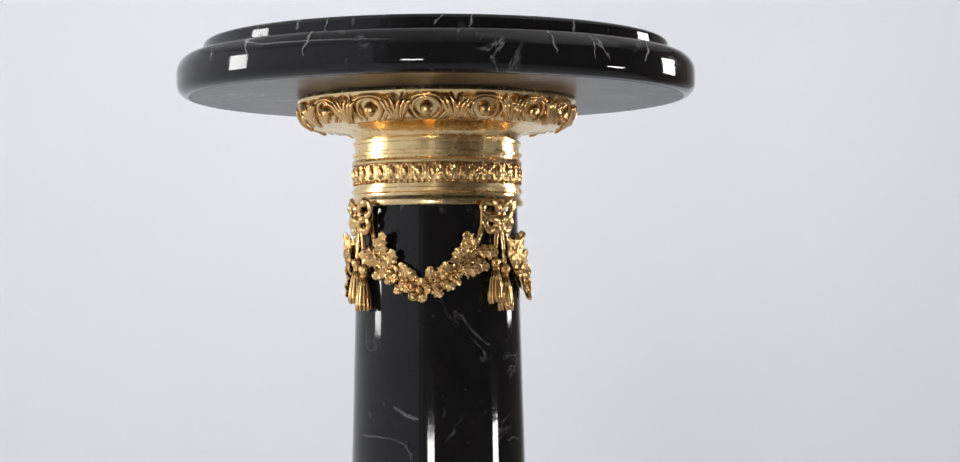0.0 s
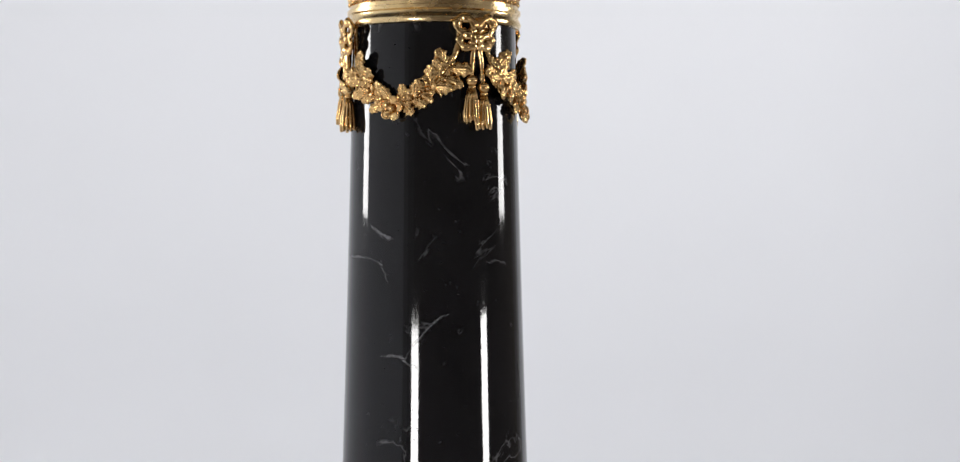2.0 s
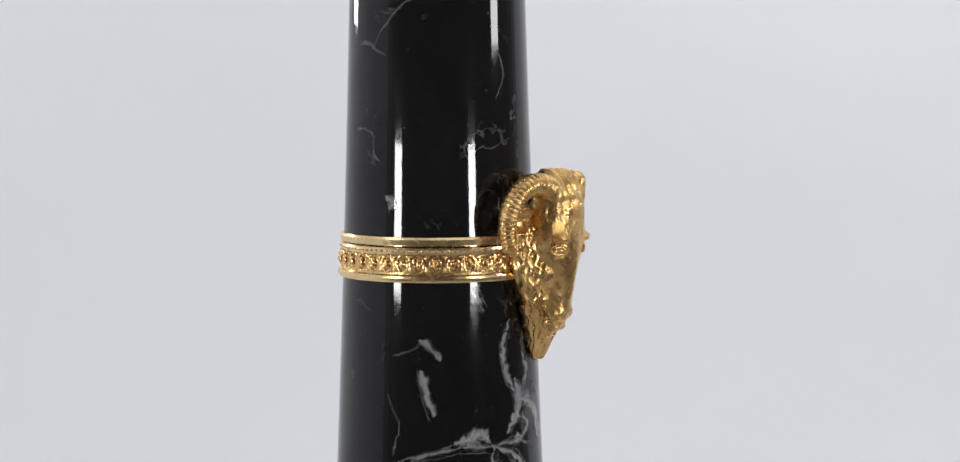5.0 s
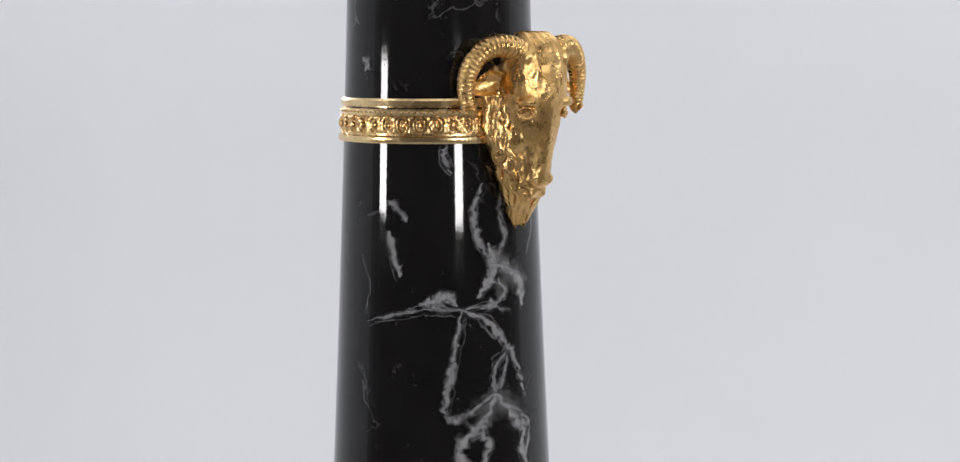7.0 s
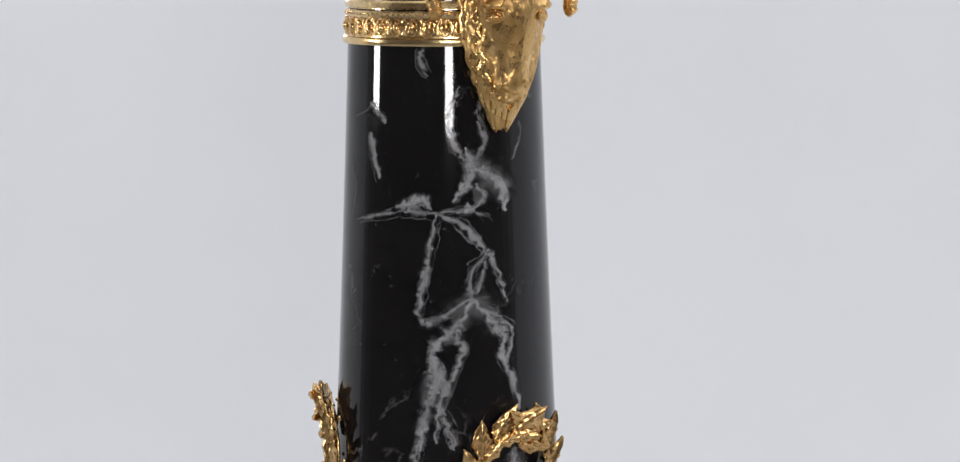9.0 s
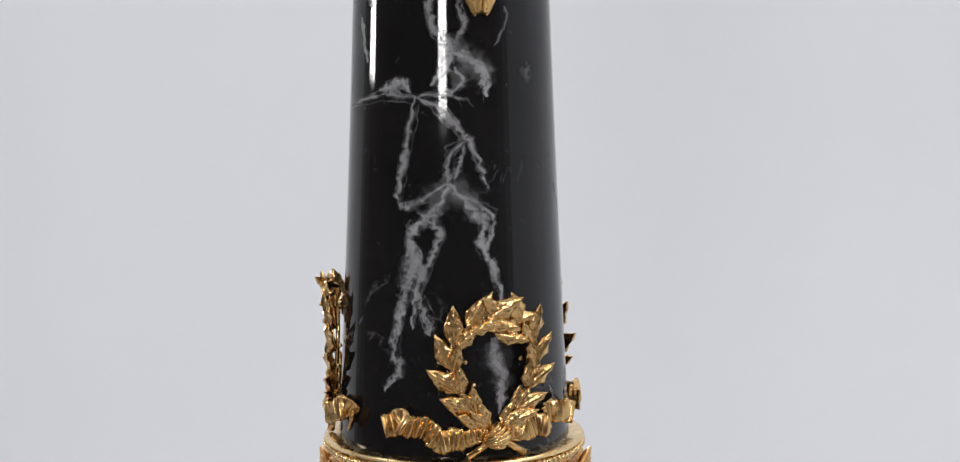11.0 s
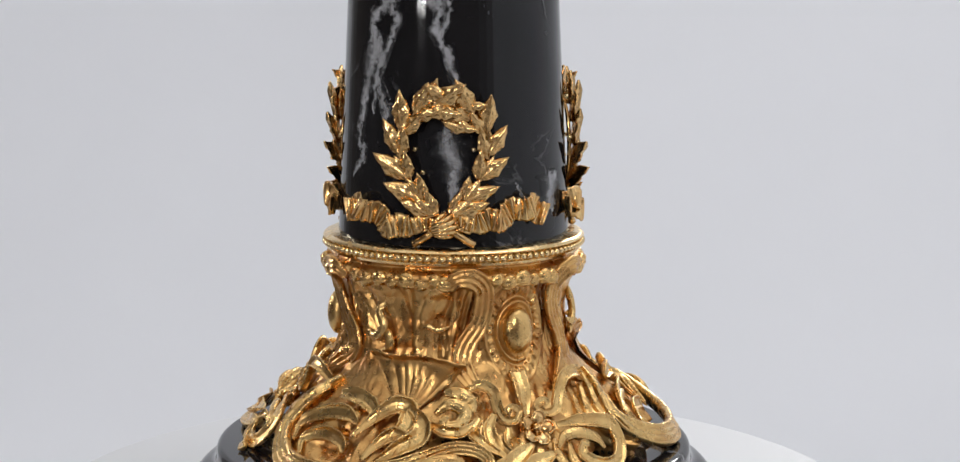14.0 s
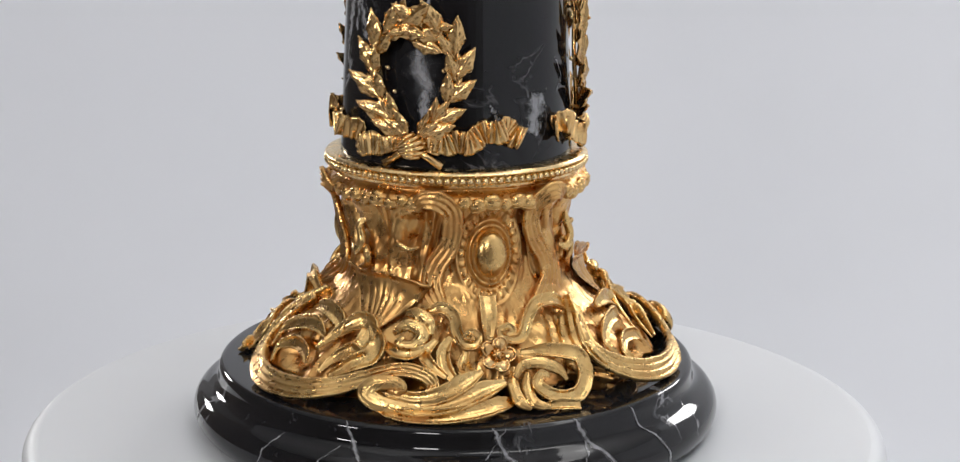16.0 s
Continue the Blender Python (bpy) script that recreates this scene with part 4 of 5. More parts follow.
FOOT_PIECES = [
    # the great S-shaped rim of the leg, from the shell round the bowl to the arch over the hollow
    sweep("leg_scroll", [(-88, 0.106, 0.1020), (-93, 0.117, 0.0920), (-94, 0.132, 0.0760), (-86, 0.148, 0.0630), (-75, 0.157, 0.0580), (-62, 0.158, 0.0590), (-51, 0.153, 0.0645), (-42.5, 0.147, 0.0720), (-35, 0.141, 0.0775), (-29, 0.139, 0.0755), (-25.5, 0.140, 0.0690), (-27, 0.143, 0.0605), (-32, 0.148, 0.0570)], (0.0035, 0.0055, 0.0070, 0.0085, 0.0088, 0.0080, 0.0068, 0.0058, 0.0052, 0.0050, 0.0046, 0.0044, 0.003), 1.0, 0.55, FLUTED, 0.5),
    # the tall outer wall of the leg
    sweep("leg_wall", [(-88, 0.094, 0.1060), (-93, 0.103, 0.0960), (-96, 0.114, 0.0820), (-94, 0.130, 0.0680), (-86, 0.143, 0.0590)], (0.0060, 0.0110, 0.0140, 0.0120, 0.0060), 1.0, 0.35, FLUTED, 0.4, 70),
    # leaves that curl inside the bowl
    sweep("bowl_leaf", [(-66, 0.1311, 0.0783), (-61, 0.1173, 0.0901), (-55, 0.1110, 0.0980), (-50, 0.1124, 0.0963), (-50, 0.1210, 0.0878), (-54, 0.1280, 0.0815)], (0.0015, 0.0045, 0.0065, 0.0070, 0.0060, 0.0020), 1.0, 0.55, SHEET, 0.3),
    sweep("bowl_leaf", [(-86, 0.1400, 0.0700), (-87, 0.1290, 0.0808), (-80, 0.1210, 0.0883), (-72, 0.1195, 0.0904), (-67, 0.1210, 0.0850)], (0.0015, 0.0040, 0.0055, 0.0060, 0.0020), 1.0, 0.6, SHEET, 0.3),
    sweep("bowl_leaf", [(-80, 0.1464, 0.0636), (-82, 0.1377, 0.0720), (-76, 0.1311, 0.0774), (-69, 0.1344, 0.0756), (-67, 0.1380, 0.0690)], (0.0015, 0.0036, 0.0050, 0.0048, 0.0015), 1.0, 0.6, SHEET, 0.3),
    sweep("bowl_leaf", [(-60, 0.1428, 0.0673), (-57, 0.1322, 0.0762), (-53, 0.1265, 0.0818), (-49, 0.1311, 0.0783), (-51, 0.1399, 0.0710)], (0.0015, 0.0040, 0.0055, 0.0050, 0.0015), 1.0, 0.55, SHEET, 0.3),
    sweep("bowl_leaf", [(-50, 0.1119, 0.0974), (-45, 0.1200, 0.0898), (-45, 0.1270, 0.0810), (-50, 0.1350, 0.0753), (-56, 0.1437, 0.0665)], (0.0020, 0.0060, 0.0070, 0.0060, 0.0020), 1.0, 0.6, HOLLOW, 0.4),
    sweep("bowl_leaf", [(-78, 0.1110, 0.0993), (-71, 0.1110, 0.1008), (-64, 0.1120, 0.0960), (-61, 0.1180, 0.0880)], (0.0030, 0.0060, 0.0060, 0.0020), 1.0, 0.6, HOLLOW, 0.6),
    # lumps of foliage between the shell and the inner curl
    sweep("leaf_curl", [(-41, 0.113, 0.0935), (-36, 0.112, 0.1000), (-31, 0.112, 0.0950), (-33, 0.117, 0.0870), (-38, 0.119, 0.0880), (-37, 0.117, 0.0935)], (0.0020, 0.0045, 0.0050, 0.0048, 0.0036, 0.0020), 1.0, 0.8, ROUND),
    sweep("leaf_curl", [(-38, 0.104, 0.1060), (-33, 0.106, 0.1060), (-29, 0.108, 0.1010), (-28, 0.112, 0.0940)], (0.0025, 0.0050, 0.0050, 0.0020), 1.0, 0.8, ROUND),
    sweep("leaf_curl", [(-42, 0.120, 0.0880), (-38, 0.126, 0.0850), (-33, 0.126, 0.0840), (-29, 0.122, 0.0880)], (0.0020, 0.0045, 0.0045, 0.0020), 1.0, 0.8, HOLLOW),
    sweep("leaf_curl", [(-21, 0.113, 0.0930), (-23.5, 0.119, 0.0840), (-22, 0.128, 0.0740), (-18, 0.134, 0.0660)], (0.0020, 0.0046, 0.0050, 0.0020), 1.0, 0.7, HOLLOW),
    sweep("leaf_curl", [(-26, 0.114, 0.0910), (-29, 0.122, 0.0840), (-27, 0.130, 0.0790), (-22, 0.135, 0.0720)], (0.0020, 0.0042, 0.0042, 0.0020), 1.0, 0.7, HOLLOW),
    sweep("leaf_curl", [(-16, 0.113, 0.0830), (-17, 0.121, 0.0760), (-15, 0.130, 0.0720), (-12, 0.134, 0.0680)], (0.0020, 0.0046, 0.0050, 0.0020), 1.0, 0.7, HOLLOW),
    # the fan that rolls up at one end and opens into three lobes
    sweep("fan_lobe", [(-37, 0.152, 0.0670), (-30, 0.151, 0.0610), (-23, 0.148, 0.0640), (-17, 0.142, 0.0710), (-12, 0.136, 0.0765)], (0.0040, 0.0058, 0.0066, 0.0066, 0.0018), 1.0, 0.65, SHEET, 0.9),
    sweep("fan_lobe", [(-39, 0.156, 0.0630), (-29, 0.158, 0.0575), (-20, 0.153, 0.0600), (-12, 0.145, 0.0660), (-5.5, 0.138, 0.0690)], (0.0045, 0.0066, 0.0072, 0.0072, 0.0020), 1.0, 0.65, SHEET, 1.1),
    sweep("fan_lobe", [(-40, 0.157, 0.0590), (-33, 0.161, 0.0545), (-24, 0.161, 0.0535), (-14, 0.154, 0.0550), (-8, 0.147, 0.0565), (-3.2, 0.140, 0.0560)], (0.0040, 0.0052, 0.0060, 0.0066, 0.0060, 0.0020), 1.0, 0.65, SHEET, 0.9),
    sweep("fan_roll", [(-31, 0.157, 0.0570), (-38, 0.159, 0.0600), (-41, 0.158, 0.0660), (-39, 0.155, 0.0720), (-35, 0.152, 0.0725), (-33, 0.150, 0.0685), (-35, 0.150, 0.0645), (-37, 0.151, 0.0660)], (0.0040, 0.0062, 0.0066, 0.0056, 0.0046, 0.0038, 0.0028, 0.0015), 1.0, 0.7, ROUND, 0.5),
    # the smaller curl at the other side of the rosette
    sweep("curl_scroll", [(2, 0.117, 0.0815), (10, 0.124, 0.0830), (18, 0.132, 0.0790), (19, 0.138, 0.0710), (17.5, 0.143, 0.0630), (14, 0.147, 0.0570), (9, 0.148, 0.0570), (5, 0.145, 0.0610), (3, 0.141, 0.0665), (5, 0.137, 0.0715), (8, 0.136, 0.0690)], (0.0020, 0.0050, 0.0062, 0.0064, 0.0062, 0.0056, 0.0050, 0.0046, 0.0040, 0.0030, 0.0015), 1.0, 0.55, SHEET, 0.5),
    sweep("curl_scroll", [(-2, 0.131, 0.0690), (1, 0.128, 0.0755), (6, 0.130, 0.0765), (11, 0.134, 0.0720), (13, 0.139, 0.0650)], (0.0020, 0.0040, 0.0046, 0.0042, 0.0015), 1.0, 0.7, ROUND),
    sweep("curl_scroll", [(-1, 0.122, 0.0730), (-3, 0.134, 0.0650), (-2.5, 0.145, 0.0570), (0, 0.150, 0.0530)], (0.0020, 0.0042, 0.0046, 0.0020), 1.0, 0.7, ROUND),
    sweep("curl_scroll", [(2, 0.130, 0.0715), (0.5, 0.139, 0.0640), (1, 0.148, 0.0560), (5, 0.152, 0.0530)], (0.0020, 0.0040, 0.0044, 0.0020), 1.0, 0.7, ROUND),
    sweep("curl_scroll", [(4, 0.149, 0.0530), (8, 0.152, 0.0535), (12.5, 0.1555, 0.0525)], (0.0025, 0.0042, 0.0036), 1.0, 0.7, HOLLOW),
    # frames round the cabochon: fluted, rolled over at the top, ending in small volutes below
    sweep("panel_frame", [(-37, 0.092, 0.1760), (-33, 0.095, 0.1815), (-27, 0.094, 0.1815), (-22, 0.089, 0.1740), (-21, 0.085, 0.1620), (-23, 0.0825, 0.1480), (-29, 0.0815, 0.1340), (-31, 0.083, 0.1220), (-28, 0.088, 0.1120), (-23, 0.096, 0.1030)], (0.0040, 0.0062, 0.0074, 0.0074, 0.0072, 0.0072, 0.0076, 0.0078, 0.0070, 0.0030), 1.0, 0.42, FLUTED, 0.0, mat=GOLD_FOOT),
    sweep("panel_frame", [(32, 0.092, 0.1770), (28, 0.096, 0.1830), (22, 0.095, 0.1830), (17, 0.089, 0.1740), (17, 0.085, 0.1620), (21, 0.0825, 0.1480), (28, 0.0815, 0.1340), (29, 0.083, 0.1220), (21, 0.089, 0.1120), (10, 0.098, 0.1020)], (0.0040, 0.0062, 0.0074, 0.0074, 0.0072, 0.0072, 0.0076, 0.0078, 0.0070, 0.0030), 1.0, 0.42, FLUTED, 0.0, mat=GOLD_FOOT),
    sweep("volute", [(-30, 0.103, 0.1065), (-25, 0.104, 0.1105), (-20.5, 0.105, 0.1055), (-19, 0.107, 0.0950), (-16.5, 0.109, 0.0870), (-13, 0.110, 0.0865), (-11.5, 0.109, 0.0920), (-14, 0.109, 0.0955), (-16, 0.109, 0.0925), (-14.2, 0.110, 0.0910)], (0.0024, 0.0042, 0.0042, 0.0040, 0.0036, 0.0032, 0.0028, 0.0024, 0.0020, 0.0018), 1.0, 0.7),
    sweep("volute", [(28, 0.100, 0.1030), (20, 0.102, 0.1100), (12, 0.103, 0.1100), (8, 0.105, 0.1020), (5, 0.108, 0.0905), (2, 0.109, 0.0880), (-2.5, 0.109, 0.0905), (-3.5, 0.108, 0.0955), (-0.5, 0.108, 0.0975), (1.0, 0.109, 0.0940), (-1, 0.110, 0.0925)], (0.0030, 0.0046, 0.0046, 0.0042, 0.0038, 0.0034, 0.0030, 0.0026, 0.0024, 0.0020, 0.0018), 1.0, 0.7),
    sweep("bud", [(-6, 0.088, 0.1140), (-6.5, 0.096, 0.1060), (-7, 0.102, 0.0970), (-7.5, 0.106, 0.0880)], (0.0062, 0.0062, 0.0050, 0.0030), 1.0, 0.45, HOLLOW),
    # small leaf edges on the flutes
    sweep("leaf_edge", [(-52, 0.080, 0.1445), (-47, 0.083, 0.1465), (-42, 0.083, 0.1440), (-37, 0.083, 0.1465)], (0.0008, 0.0020, 0.0020, 0.0008), 1.0, 0.9, ROUND, 0.0),
    sweep("leaf_edge", [(-66, 0.079, 0.1640), (-72, 0.083, 0.1560), (-69, 0.085, 0.1450), (-74, 0.085, 0.1370), (-80, 0.083, 0.1400)], (0.0012, 0.0034, 0.0036, 0.0036, 0.0010), 1.0, 0.8, ROUND, 0.0),
    sweep("leaf_edge", [(-74, 0.081, 0.1420), (-67, 0.084, 0.1400), (-66, 0.084, 0.1300), (-72, 0.084, 0.1260)], (0.0012, 0.0030, 0.0034, 0.0010), 1.0, 0.8, ROUND, 0.0),
]
b = bmesh.new()
ellipsoid(b, (0, 0, 0), (0.0112, 0.0165, 0.0085), u=28, v=20)
CABOCHON = finish("cabochon", b, GOLD_RIM)
ROSETTE = flower_mesh(0.0125, 5)
b = bmesh.new()
ellipsoid(b, (0, 0, 0), (0.0062, 0.0068, 0.0050), u=16, v=12)
for k in (-1, 0, 1):
    tube(b, [Vector((0.0030 * k, 0.0062 * math.sin(a), 0.0046 * math.cos(a) * (1 - 0.12 * abs(k)))) for a in np.linspace(-1.3, 1.3, 9)], [Vector((0, 0, 1))] * 9, [0.0008] * 9, segs=6)
LOBE = finish("lobe", b, GOLD_RIM)


def shell_mesh():
    """A scallop shell that fans up from the leg: ribs, a hollow face and a waved rim that stands proud."""
    b = bmesh.new()
    nf, nr = 121, 18
    face, back = [], []
    for i in range(nf):
        f = -0.80 + 1.6 * i / (nf - 1)
        rib = abs(math.sin(f * 13 + 0.3 + 0.4 * math.sin(f * 5))) ** 0.8
        a, c = [], []
        for j in range(nr):
            t = j / (nr - 1)
            reach = 0.004 + 0.0315 / math.cos(f) * t * (1 + 0.035 * rib * t + 0.04 * t * math.sin(f * 6 + 0.5))
            u = -52 + math.degrees(reach * math.sin(f) * 1.10 / 0.096)
            z = 0.0890 + reach * math.cos(f) * 0.94 - 0.0035 * t * f
            lift = 0.0005 + 0.0030 * t + 0.0110 * t ** 4 + 0.0012 * rib * min(1, 2 * t) * (1 - 0.4 * t) + 0.0022 * math.sin(f * 4 + 1) * t
            a.append(b.verts.new(foot_point(u, z, lift)))
            c.append(b.verts.new(foot_point(u, z - 0.0004, lift - 0.0016 - 0.0008 * t)))
        face.append(a)
        back.append(c)
    for g, h in ((face, 1), (back, -1)):
        for p, q in zip(g, g[1:]):
            for k in range(nr - 1):
                b.faces.new((p[k], q[k], q[k + 1], p[k + 1])[::h])
    for p, q, s, t in zip(face, face[1:], back, back[1:]):
        b.faces.new((p[-1], q[-1], t[-1], s[-1]))
        b.faces.new((p[0], s[0], t[0], q[0]))
    return finish("shell", b, GOLD_FOOT)


SHELL = shell_mesh()
for k in range(3):
    turn = Matrix.Rotation(radians(120 * k), 4, "Z")
    for me in FOOT_PIECES:
        piece(me.name.split(".")[0], me, turn, foot)
    piece("cabochon", CABOCHON, turn @ placed(foot_point(CAB_U, 0.1415, 0.0022), foot_normal(CAB_U, 0.1415), 0, az=CAB_U), foot, "smooth gilded oval cabochon")
    piece("rosette", ROSETTE, turn @ placed(foot_point(-5.5, 0.0775, 0.002), polar(-5.5, 1, 0.6), 20, az=-5.5), foot)
    piece("shell", SHELL, turn, foot, "ribbed gilded scallop shell")
    for i, u in enumerate((-43, -49, -55, -62, -68, -38, -16, -10, -4, 2, 8, 13, 38, 44)):
        piece("lobe", LOBE, turn @ placed(foot_point(u, 0.1800 - 0.0015 * (i % 2), 0.0025), polar(u, 1, -0.2), 70 + 25 * (i % 3 - 1), 0, 0.80 + 0.12 * (i % 3), u), foot)

# ---- the ram's head on the band ----


def ram_head(az):
    b = bmesh.new()

    def loft(sections):
        rows = []
        for z, cy, hx, hy in sections:
            rows.append([b.verts.new((hx * math.copysign(abs(math.cos(a)) ** 0.85, math.cos(a)), cy + hy * math.copysign(abs(math.sin(a)) ** 0.85, math.sin(a)), z)) for a in np.linspace(0, 2 * math.pi, 28, endpoint=False)])
        for p, q in zip(rows, rows[1:]):
            for k in range(28):
                b.faces.new((p[k], p[(k + 1) % 28], q[(k + 1) % 28], q[k]))
        b.faces.new(rows[0])
        b.faces.new(rows[-1])

    def finer(sections, n):
        return [tuple(p) for p in spline(sections, n)]

    # skull and muzzle, then the ruff and beard behind them
    loft(finer([(0.628, 0.082, 0.012, 0.007), (0.620, 0.083, 0.0215, 0.0125), (0.608, 0.083, 0.0240, 0.0165), (0.596, 0.083, 0.0245, 0.0175), (0.584, 0.083, 0.0240, 0.0180), (0.574, 0.082, 0.0215, 0.0180), (0.562, 0.081, 0.0180, 0.0165), (0.550, 0.080, 0.0152, 0.0155), (0.540, 0.079, 0.0135, 0.0150), (0.531, 0.0785, 0.0125, 0.0145), (0.525, 0.078, 0.0112, 0.0125), (0.520, 0.077, 0.0085, 0.0090), (0.517, 0.076, 0.004, 0.005)], 44))
    loft(finer([(0.606, 0.068, 0.020, 0.012), (0.590, 0.068, 0.0285, 0.014), (0.572, 0.069, 0.0290, 0.014), (0.553, 0.0705, 0.0265, 0.0135), (0.536, 0.0720, 0.0215, 0.0125), (0.521, 0.0715, 0.0150, 0.0110), (0.508, 0.0690, 0.0090, 0.0080), (0.500, 0.0675, 0.004, 0.004)], 34))
    for s in (1, -1):
        for x, y, z, rx, ry, rz in ((0.0160, 0.0945, 0.5820, 0.0080, 0.0065, 0.0045), (0.0140, 0.0790, 0.5600, 0.0070, 0.0110, 0.0140), (0.0062, 0.0890, 0.5310, 0.0048, 0.0045, 0.0046), (0.0130, 0.0880, 0.6110, 0.0110, 0.0100, 0.0085), (0.0045, 0.0820, 0.5215, 0.0050, 0.0065, 0.0035)):
            ellipsoid(b, (s * x, y, z), (rx, ry, rz), u=20, v=14)
    me = finish("ram_head", b, GOLD_FUR)
    ob = new("shape", me)
    mod = ob.modifiers.new("skin", "REMESH")
    mod.mode, mod.voxel_size = "VOXEL", 0.0007
    mod = ob.modifiers.new("soften", "SMOOTH")
    mod.factor, mod.iterations = 0.5, 12
    done = bpy.data.meshes.new_from_object(ob.evaluated_get(bpy.context.evaluated_depsgraph_get()))
    bpy.data.objects.remove(ob)
    # chased fur, longer locks in the beard and on the brow
    n = len(done.vertices)
    co, no = np.empty(n * 3), np.empty(n * 3)
    done.vertices.foreach_get("co", co)
    done.vertex_normals.foreach_get("vector", no)
    co, no = co.reshape(-1, 3), no.reshape(-1, 3)
    for i in range(n):
        x, y, z = co[i]
        beard = min(1.0, max(0.0, (0.0885 - y) / 0.010)) * (1.0 if z < 0.592 else 0.3)
        brow = min(1.0, max(0.0, (z - 0.592) / 0.008))
        turn = math.atan2(x, max(0.004, y - 0.052))
        lock = math.sin(turn * 24 + 1.1 * math.sin(z * 330 + turn * 5) + 1.8 * noise.noise((x * 90, y * 90, z * 75)))
        fine = noise.noise((x * 1000 + z * 200, y * 1000, z * 260)) + 0.5 * noise.noise((x * 420, y * 420, z * 150))
        d = beard * 0.0008 * lock + brow * 0.0006 * math.sin(turn * 40 + 300 * y) + 0.00022 * fine * (0.4 if z < 0.530 and y > 0.086 else 1.0)
        ax = abs(x)
        d -= 0.0020 * math.exp(-((ax - 0.0190) ** 2 + (y - 0.0950) ** 2 + (z - 0.5735) ** 2) / 0.0062 ** 2)
        d -= 0.0008 * math.exp(-((ax - 0.0145) / 0.006) ** 2 - ((z - 0.551) / 0.012) ** 2) * (y > 0.084)
        d += 0.0012 * math.exp(-(ax / 0.0045) ** 2 - ((z - 0.556) / 0.018) ** 2) * (y > 0.090)
        d -= 0.0008 * math.exp(-((z - 0.5245 - 0.25 * (0.091 - y)) / 0.0011) ** 2) * (y > 0.080)
        d -= 0.0022 * math.exp(-((ax - 0.0066) ** 2 + (z - 0.5295) ** 2) / 0.0022 ** 2) * (y > 0.087)
        co[i] += no[i] * d
    done.vertices.foreach_set("co", co.ravel())
    done.polygons.foreach_set("use_smooth", [True] * len(done.polygons))
    done.materials.clear()
    done.materials.append(GOLD_FUR)
    done.name = "ram_head"
    head = part("ram_head", done, GOLD_FUR, pedestal, "gilded ram head ornament with curled horns")
    # local y points out of the face; the mount sits a little to one side of that line
    head.rotation_euler.z = radians(az - 180)
    head.location = polar(az - 90, -0.0070, 0) + polar(az, 0.003, 0)
    for s in (1, -1):
        # eye with lids
        b = bmesh.new()
        ellipsoid(b, (s * 0.0170, 0.0938, 0.5745), (0.0034, 0.0034, 0.0028), u=14, v=10)
        out = Vector((s * 0.62, 0.78, 0)).normalized()
        side = Vector((out.y, -out.x, 0))
        for rr, dz in ((0.0036, 0.0), (0.0052, 0.0006)):
            ring = [Vector((s * 0.0177, 0.0950, 0.5745 + dz)) + side * (rr * 1.15 * math.cos(a)) + Vector((0, 0, rr * 0.70 * math.sin(a))) for a in np.linspace(0, 2 * math.pi, 25)]
            tube(b, ring, [out] * 25, [0.0008] * 25, segs=8)
        part("eye", b, GOLD_FUR, head)
        # ridged horn
        b = bmesh.new()
        run = spline([(0.012, 0.086, 0.6110), (0.022, 0.085, 0.6175), (0.034, 0.081, 0.6185), (0.0445, 0.077, 0.6120), (0.0505, 0.074, 0.6010), (0.0515, 0.073, 0.5890), (0.0495, 0.074, 0.5785), (0.0515, 0.076, 0.5755)], 260)
        rad = [(0.0100 - 0.0060 * (i / 259) ** 0.8) * (0.97 + 0.10 * abs(math.sin(i * 0.36))) for i in range(260)]
        tube(b, [Vector((s * x, y, z)) for x, y, z in run], [Vector((0, 1, 0))] * 260, rad, 0.90, 1.05, 16)
        part("horn", b, GOLD_FUR, head)
        # ear, a cupped leaf under the horn
        b = bmesh.new()
        rows = []
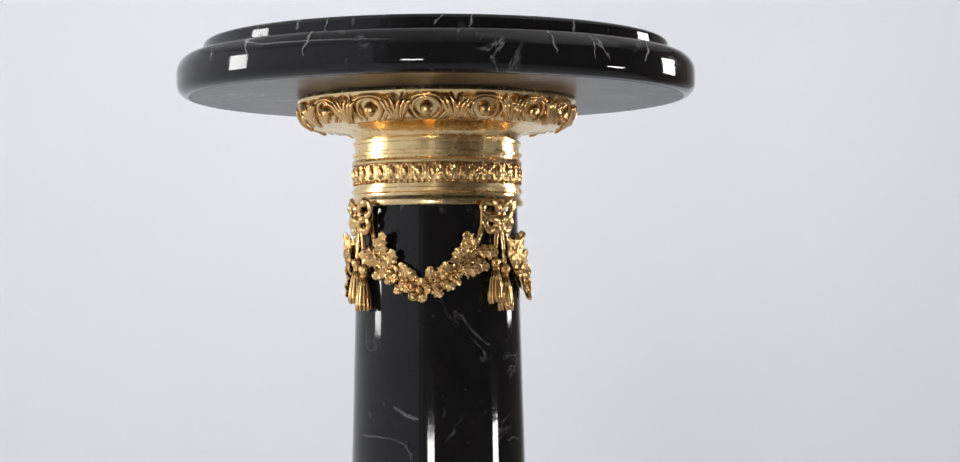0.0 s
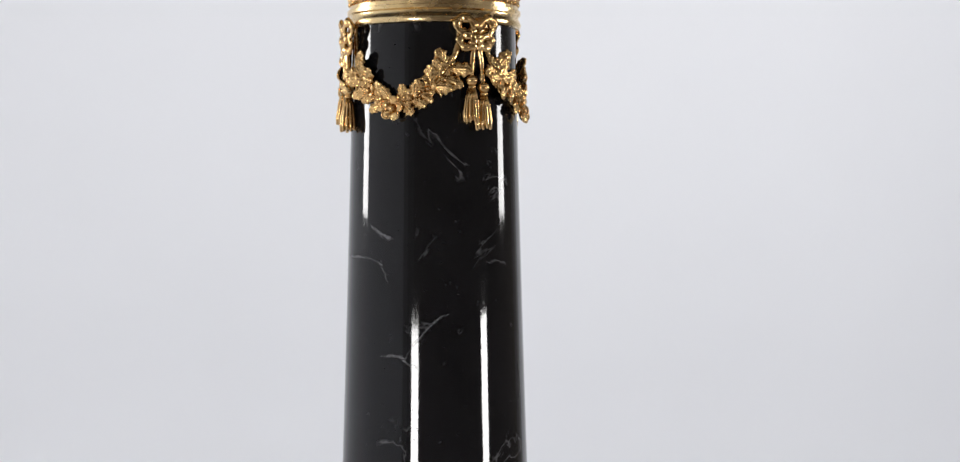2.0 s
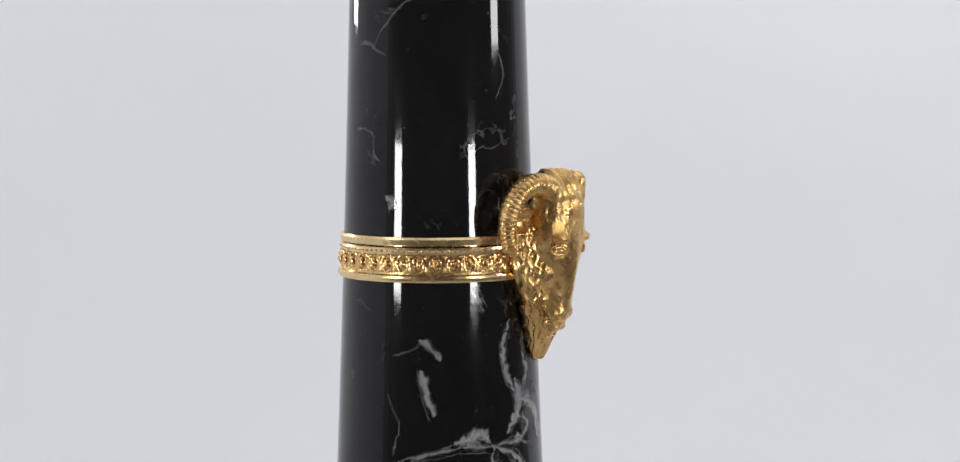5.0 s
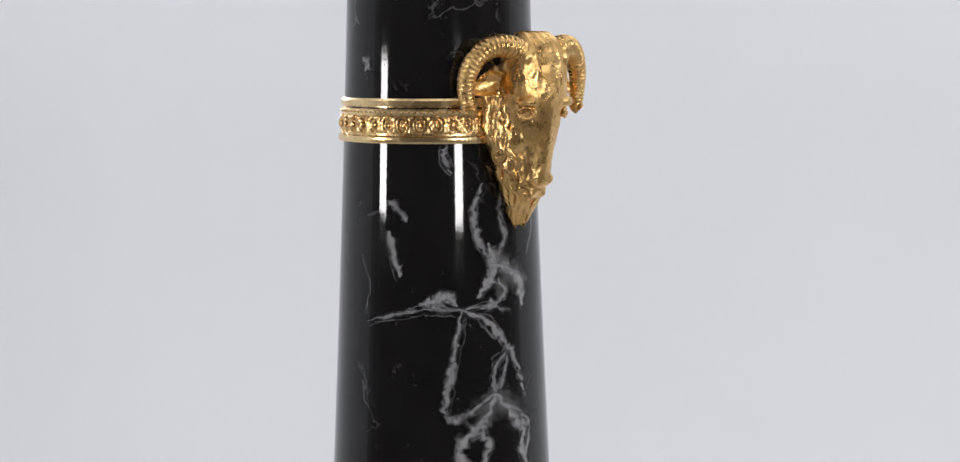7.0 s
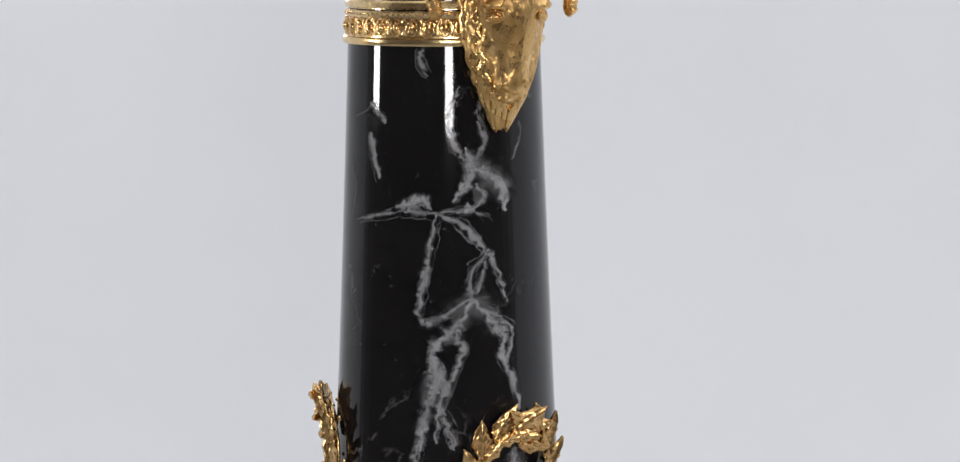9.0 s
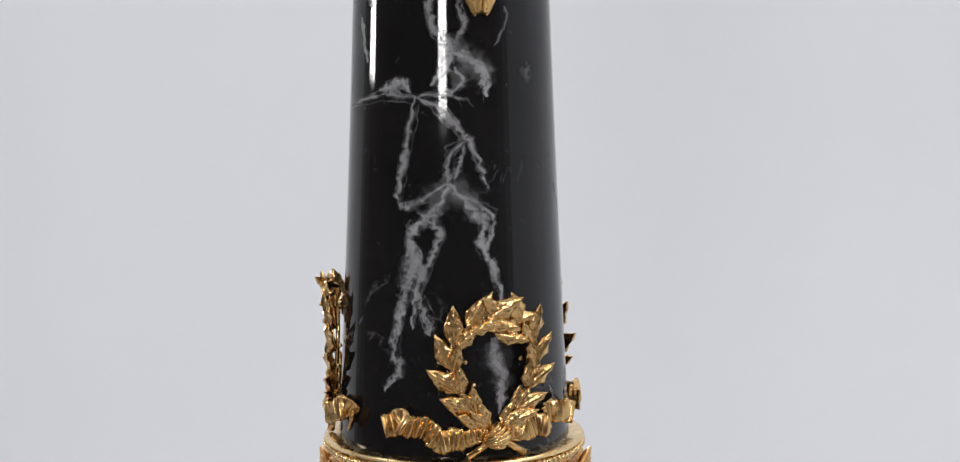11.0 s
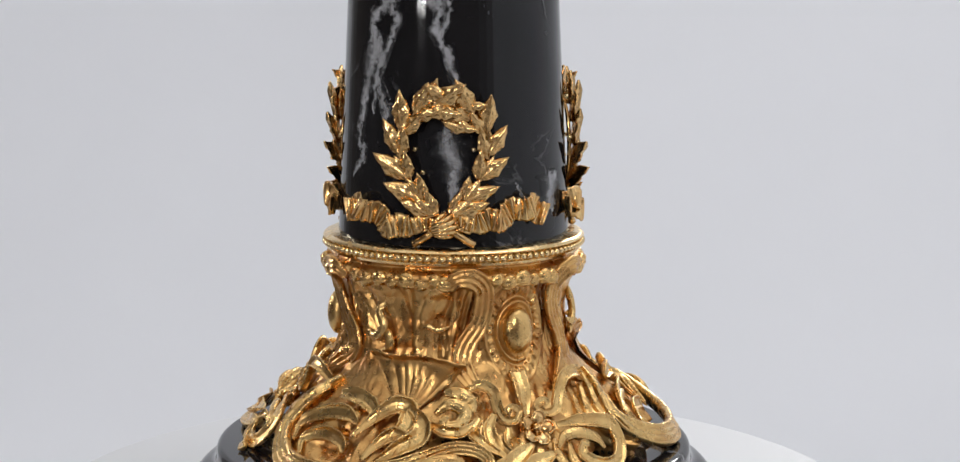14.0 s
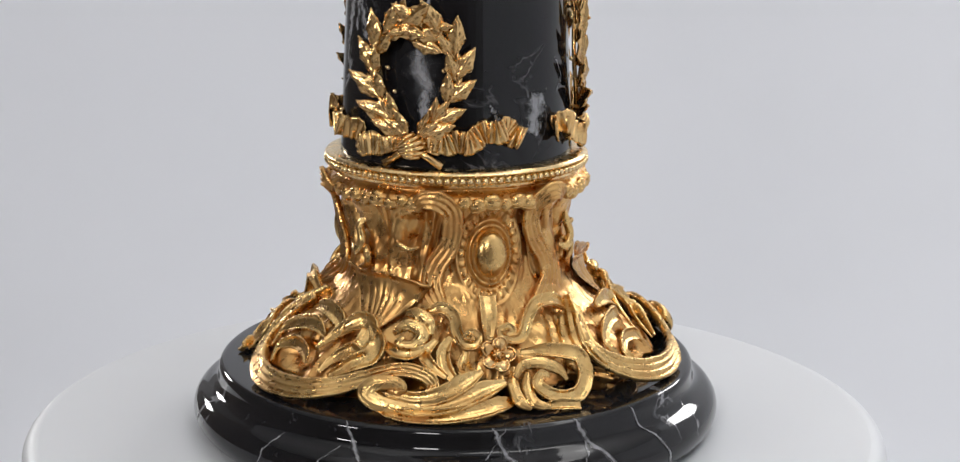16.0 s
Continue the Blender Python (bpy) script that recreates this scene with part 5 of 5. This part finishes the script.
        for i in range(15):
            t = i / 14
            w = 0.0086 * math.sin(math.pi * min(1, 0.14 + 0.86 * t)) ** 0.8
            mid = Vector((s * (0.020 + 0.027 * t), 0.081 - 0.010 * t, 0.5925 + 0.004 * math.sin(math.pi * t) - 0.004 * t))
            rows.append([b.verts.new(mid + Vector((0, -0.0075 * math.cos(a) * (w / 0.0086) + (0.0012 if k > 8 else 0), w * math.sin(a)))) for k, a in enumerate([math.pi * (q / 8 - 0.5) for q in range(9)] + [math.pi * (0.5 - q / 8) for q in range(9)])])
        for p, q in zip(rows, rows[1:]):
            for k in range(18):
                b.faces.new((p[k], p[(k + 1) % 18], q[(k + 1) % 18], q[k]))
        part("ear", b, GOLD_FUR, head)
        # wavy locks of the ruff, from the cheek down to the beard's tip
        rng = random.Random(21)
        for i in range(64):
            z0 = 0.600 - 0.00135 * i
            deep = 3 * i % 5
            b = bmesh.new()
            lock = []
            for j in range(16):
                t = j / 15
                z = max(0.4985 + 0.0006 * deep, z0 - (0.022 + 0.002 * deep) * t)
                hx = np.interp(z, (0.494, 0.508, 0.521, 0.536, 0.553, 0.572, 0.590, 0.606), (0.0015, 0.0085, 0.0150, 0.0215, 0.0265, 0.0290, 0.0285, 0.020))
                cy = np.interp(z, (0.499, 0.508, 0.521, 0.553, 0.606), (0.0675, 0.0690, 0.0715, 0.0705, 0.068))
                a = radians(4 + 17 * deep + 8 * t) + 0.075 * math.sin(z * 480 + 1.9 * deep)
                deepness = np.interp(z, (0.499, 0.521, 0.550), (0.0045, 0.0115, 0.0148))
                lock.append(Vector((s * (hx + 0.0004) * math.cos(a), cy + deepness * math.sin(a), z)))
            size = 0.0015 + 0.0005 * rng.random()
            tube(b, lock, [Vector((s * 0.7, 0.7, 0))] * 16, [size * (0.35 + 0.65 * math.sin(math.pi * min(1, 0.12 + 0.86 * j / 15))) for j in range(16)], 1.25, 0.7, 7)
            part("lock", b, GOLD_FUR, head)
    # whorl of hair on the forehead: strands that wind into one centre
    for k in range(5):
        b = bmesh.new()
        curl = []
        for a in np.linspace(0.6, 9.0, 52):
            q = 0.00122 * a
            x, z = q * math.cos(a + 1.2566 * k), 0.6055 + q * math.sin(a + 1.2566 * k)
            curl.append(Vector((x, 0.1012 - 20 * x ** 2 - 22 * (z - 0.600) ** 2, z)))
        tube(b, curl, [Vector((0, 1, 0.2))] * 52, [0.0008 + 0.0006 * math.sin(math.pi * i / 51) for i in range(52)], segs=6)
        part("curl", b, GOLD_FUR, head)
    return head


ram_head(113.0)
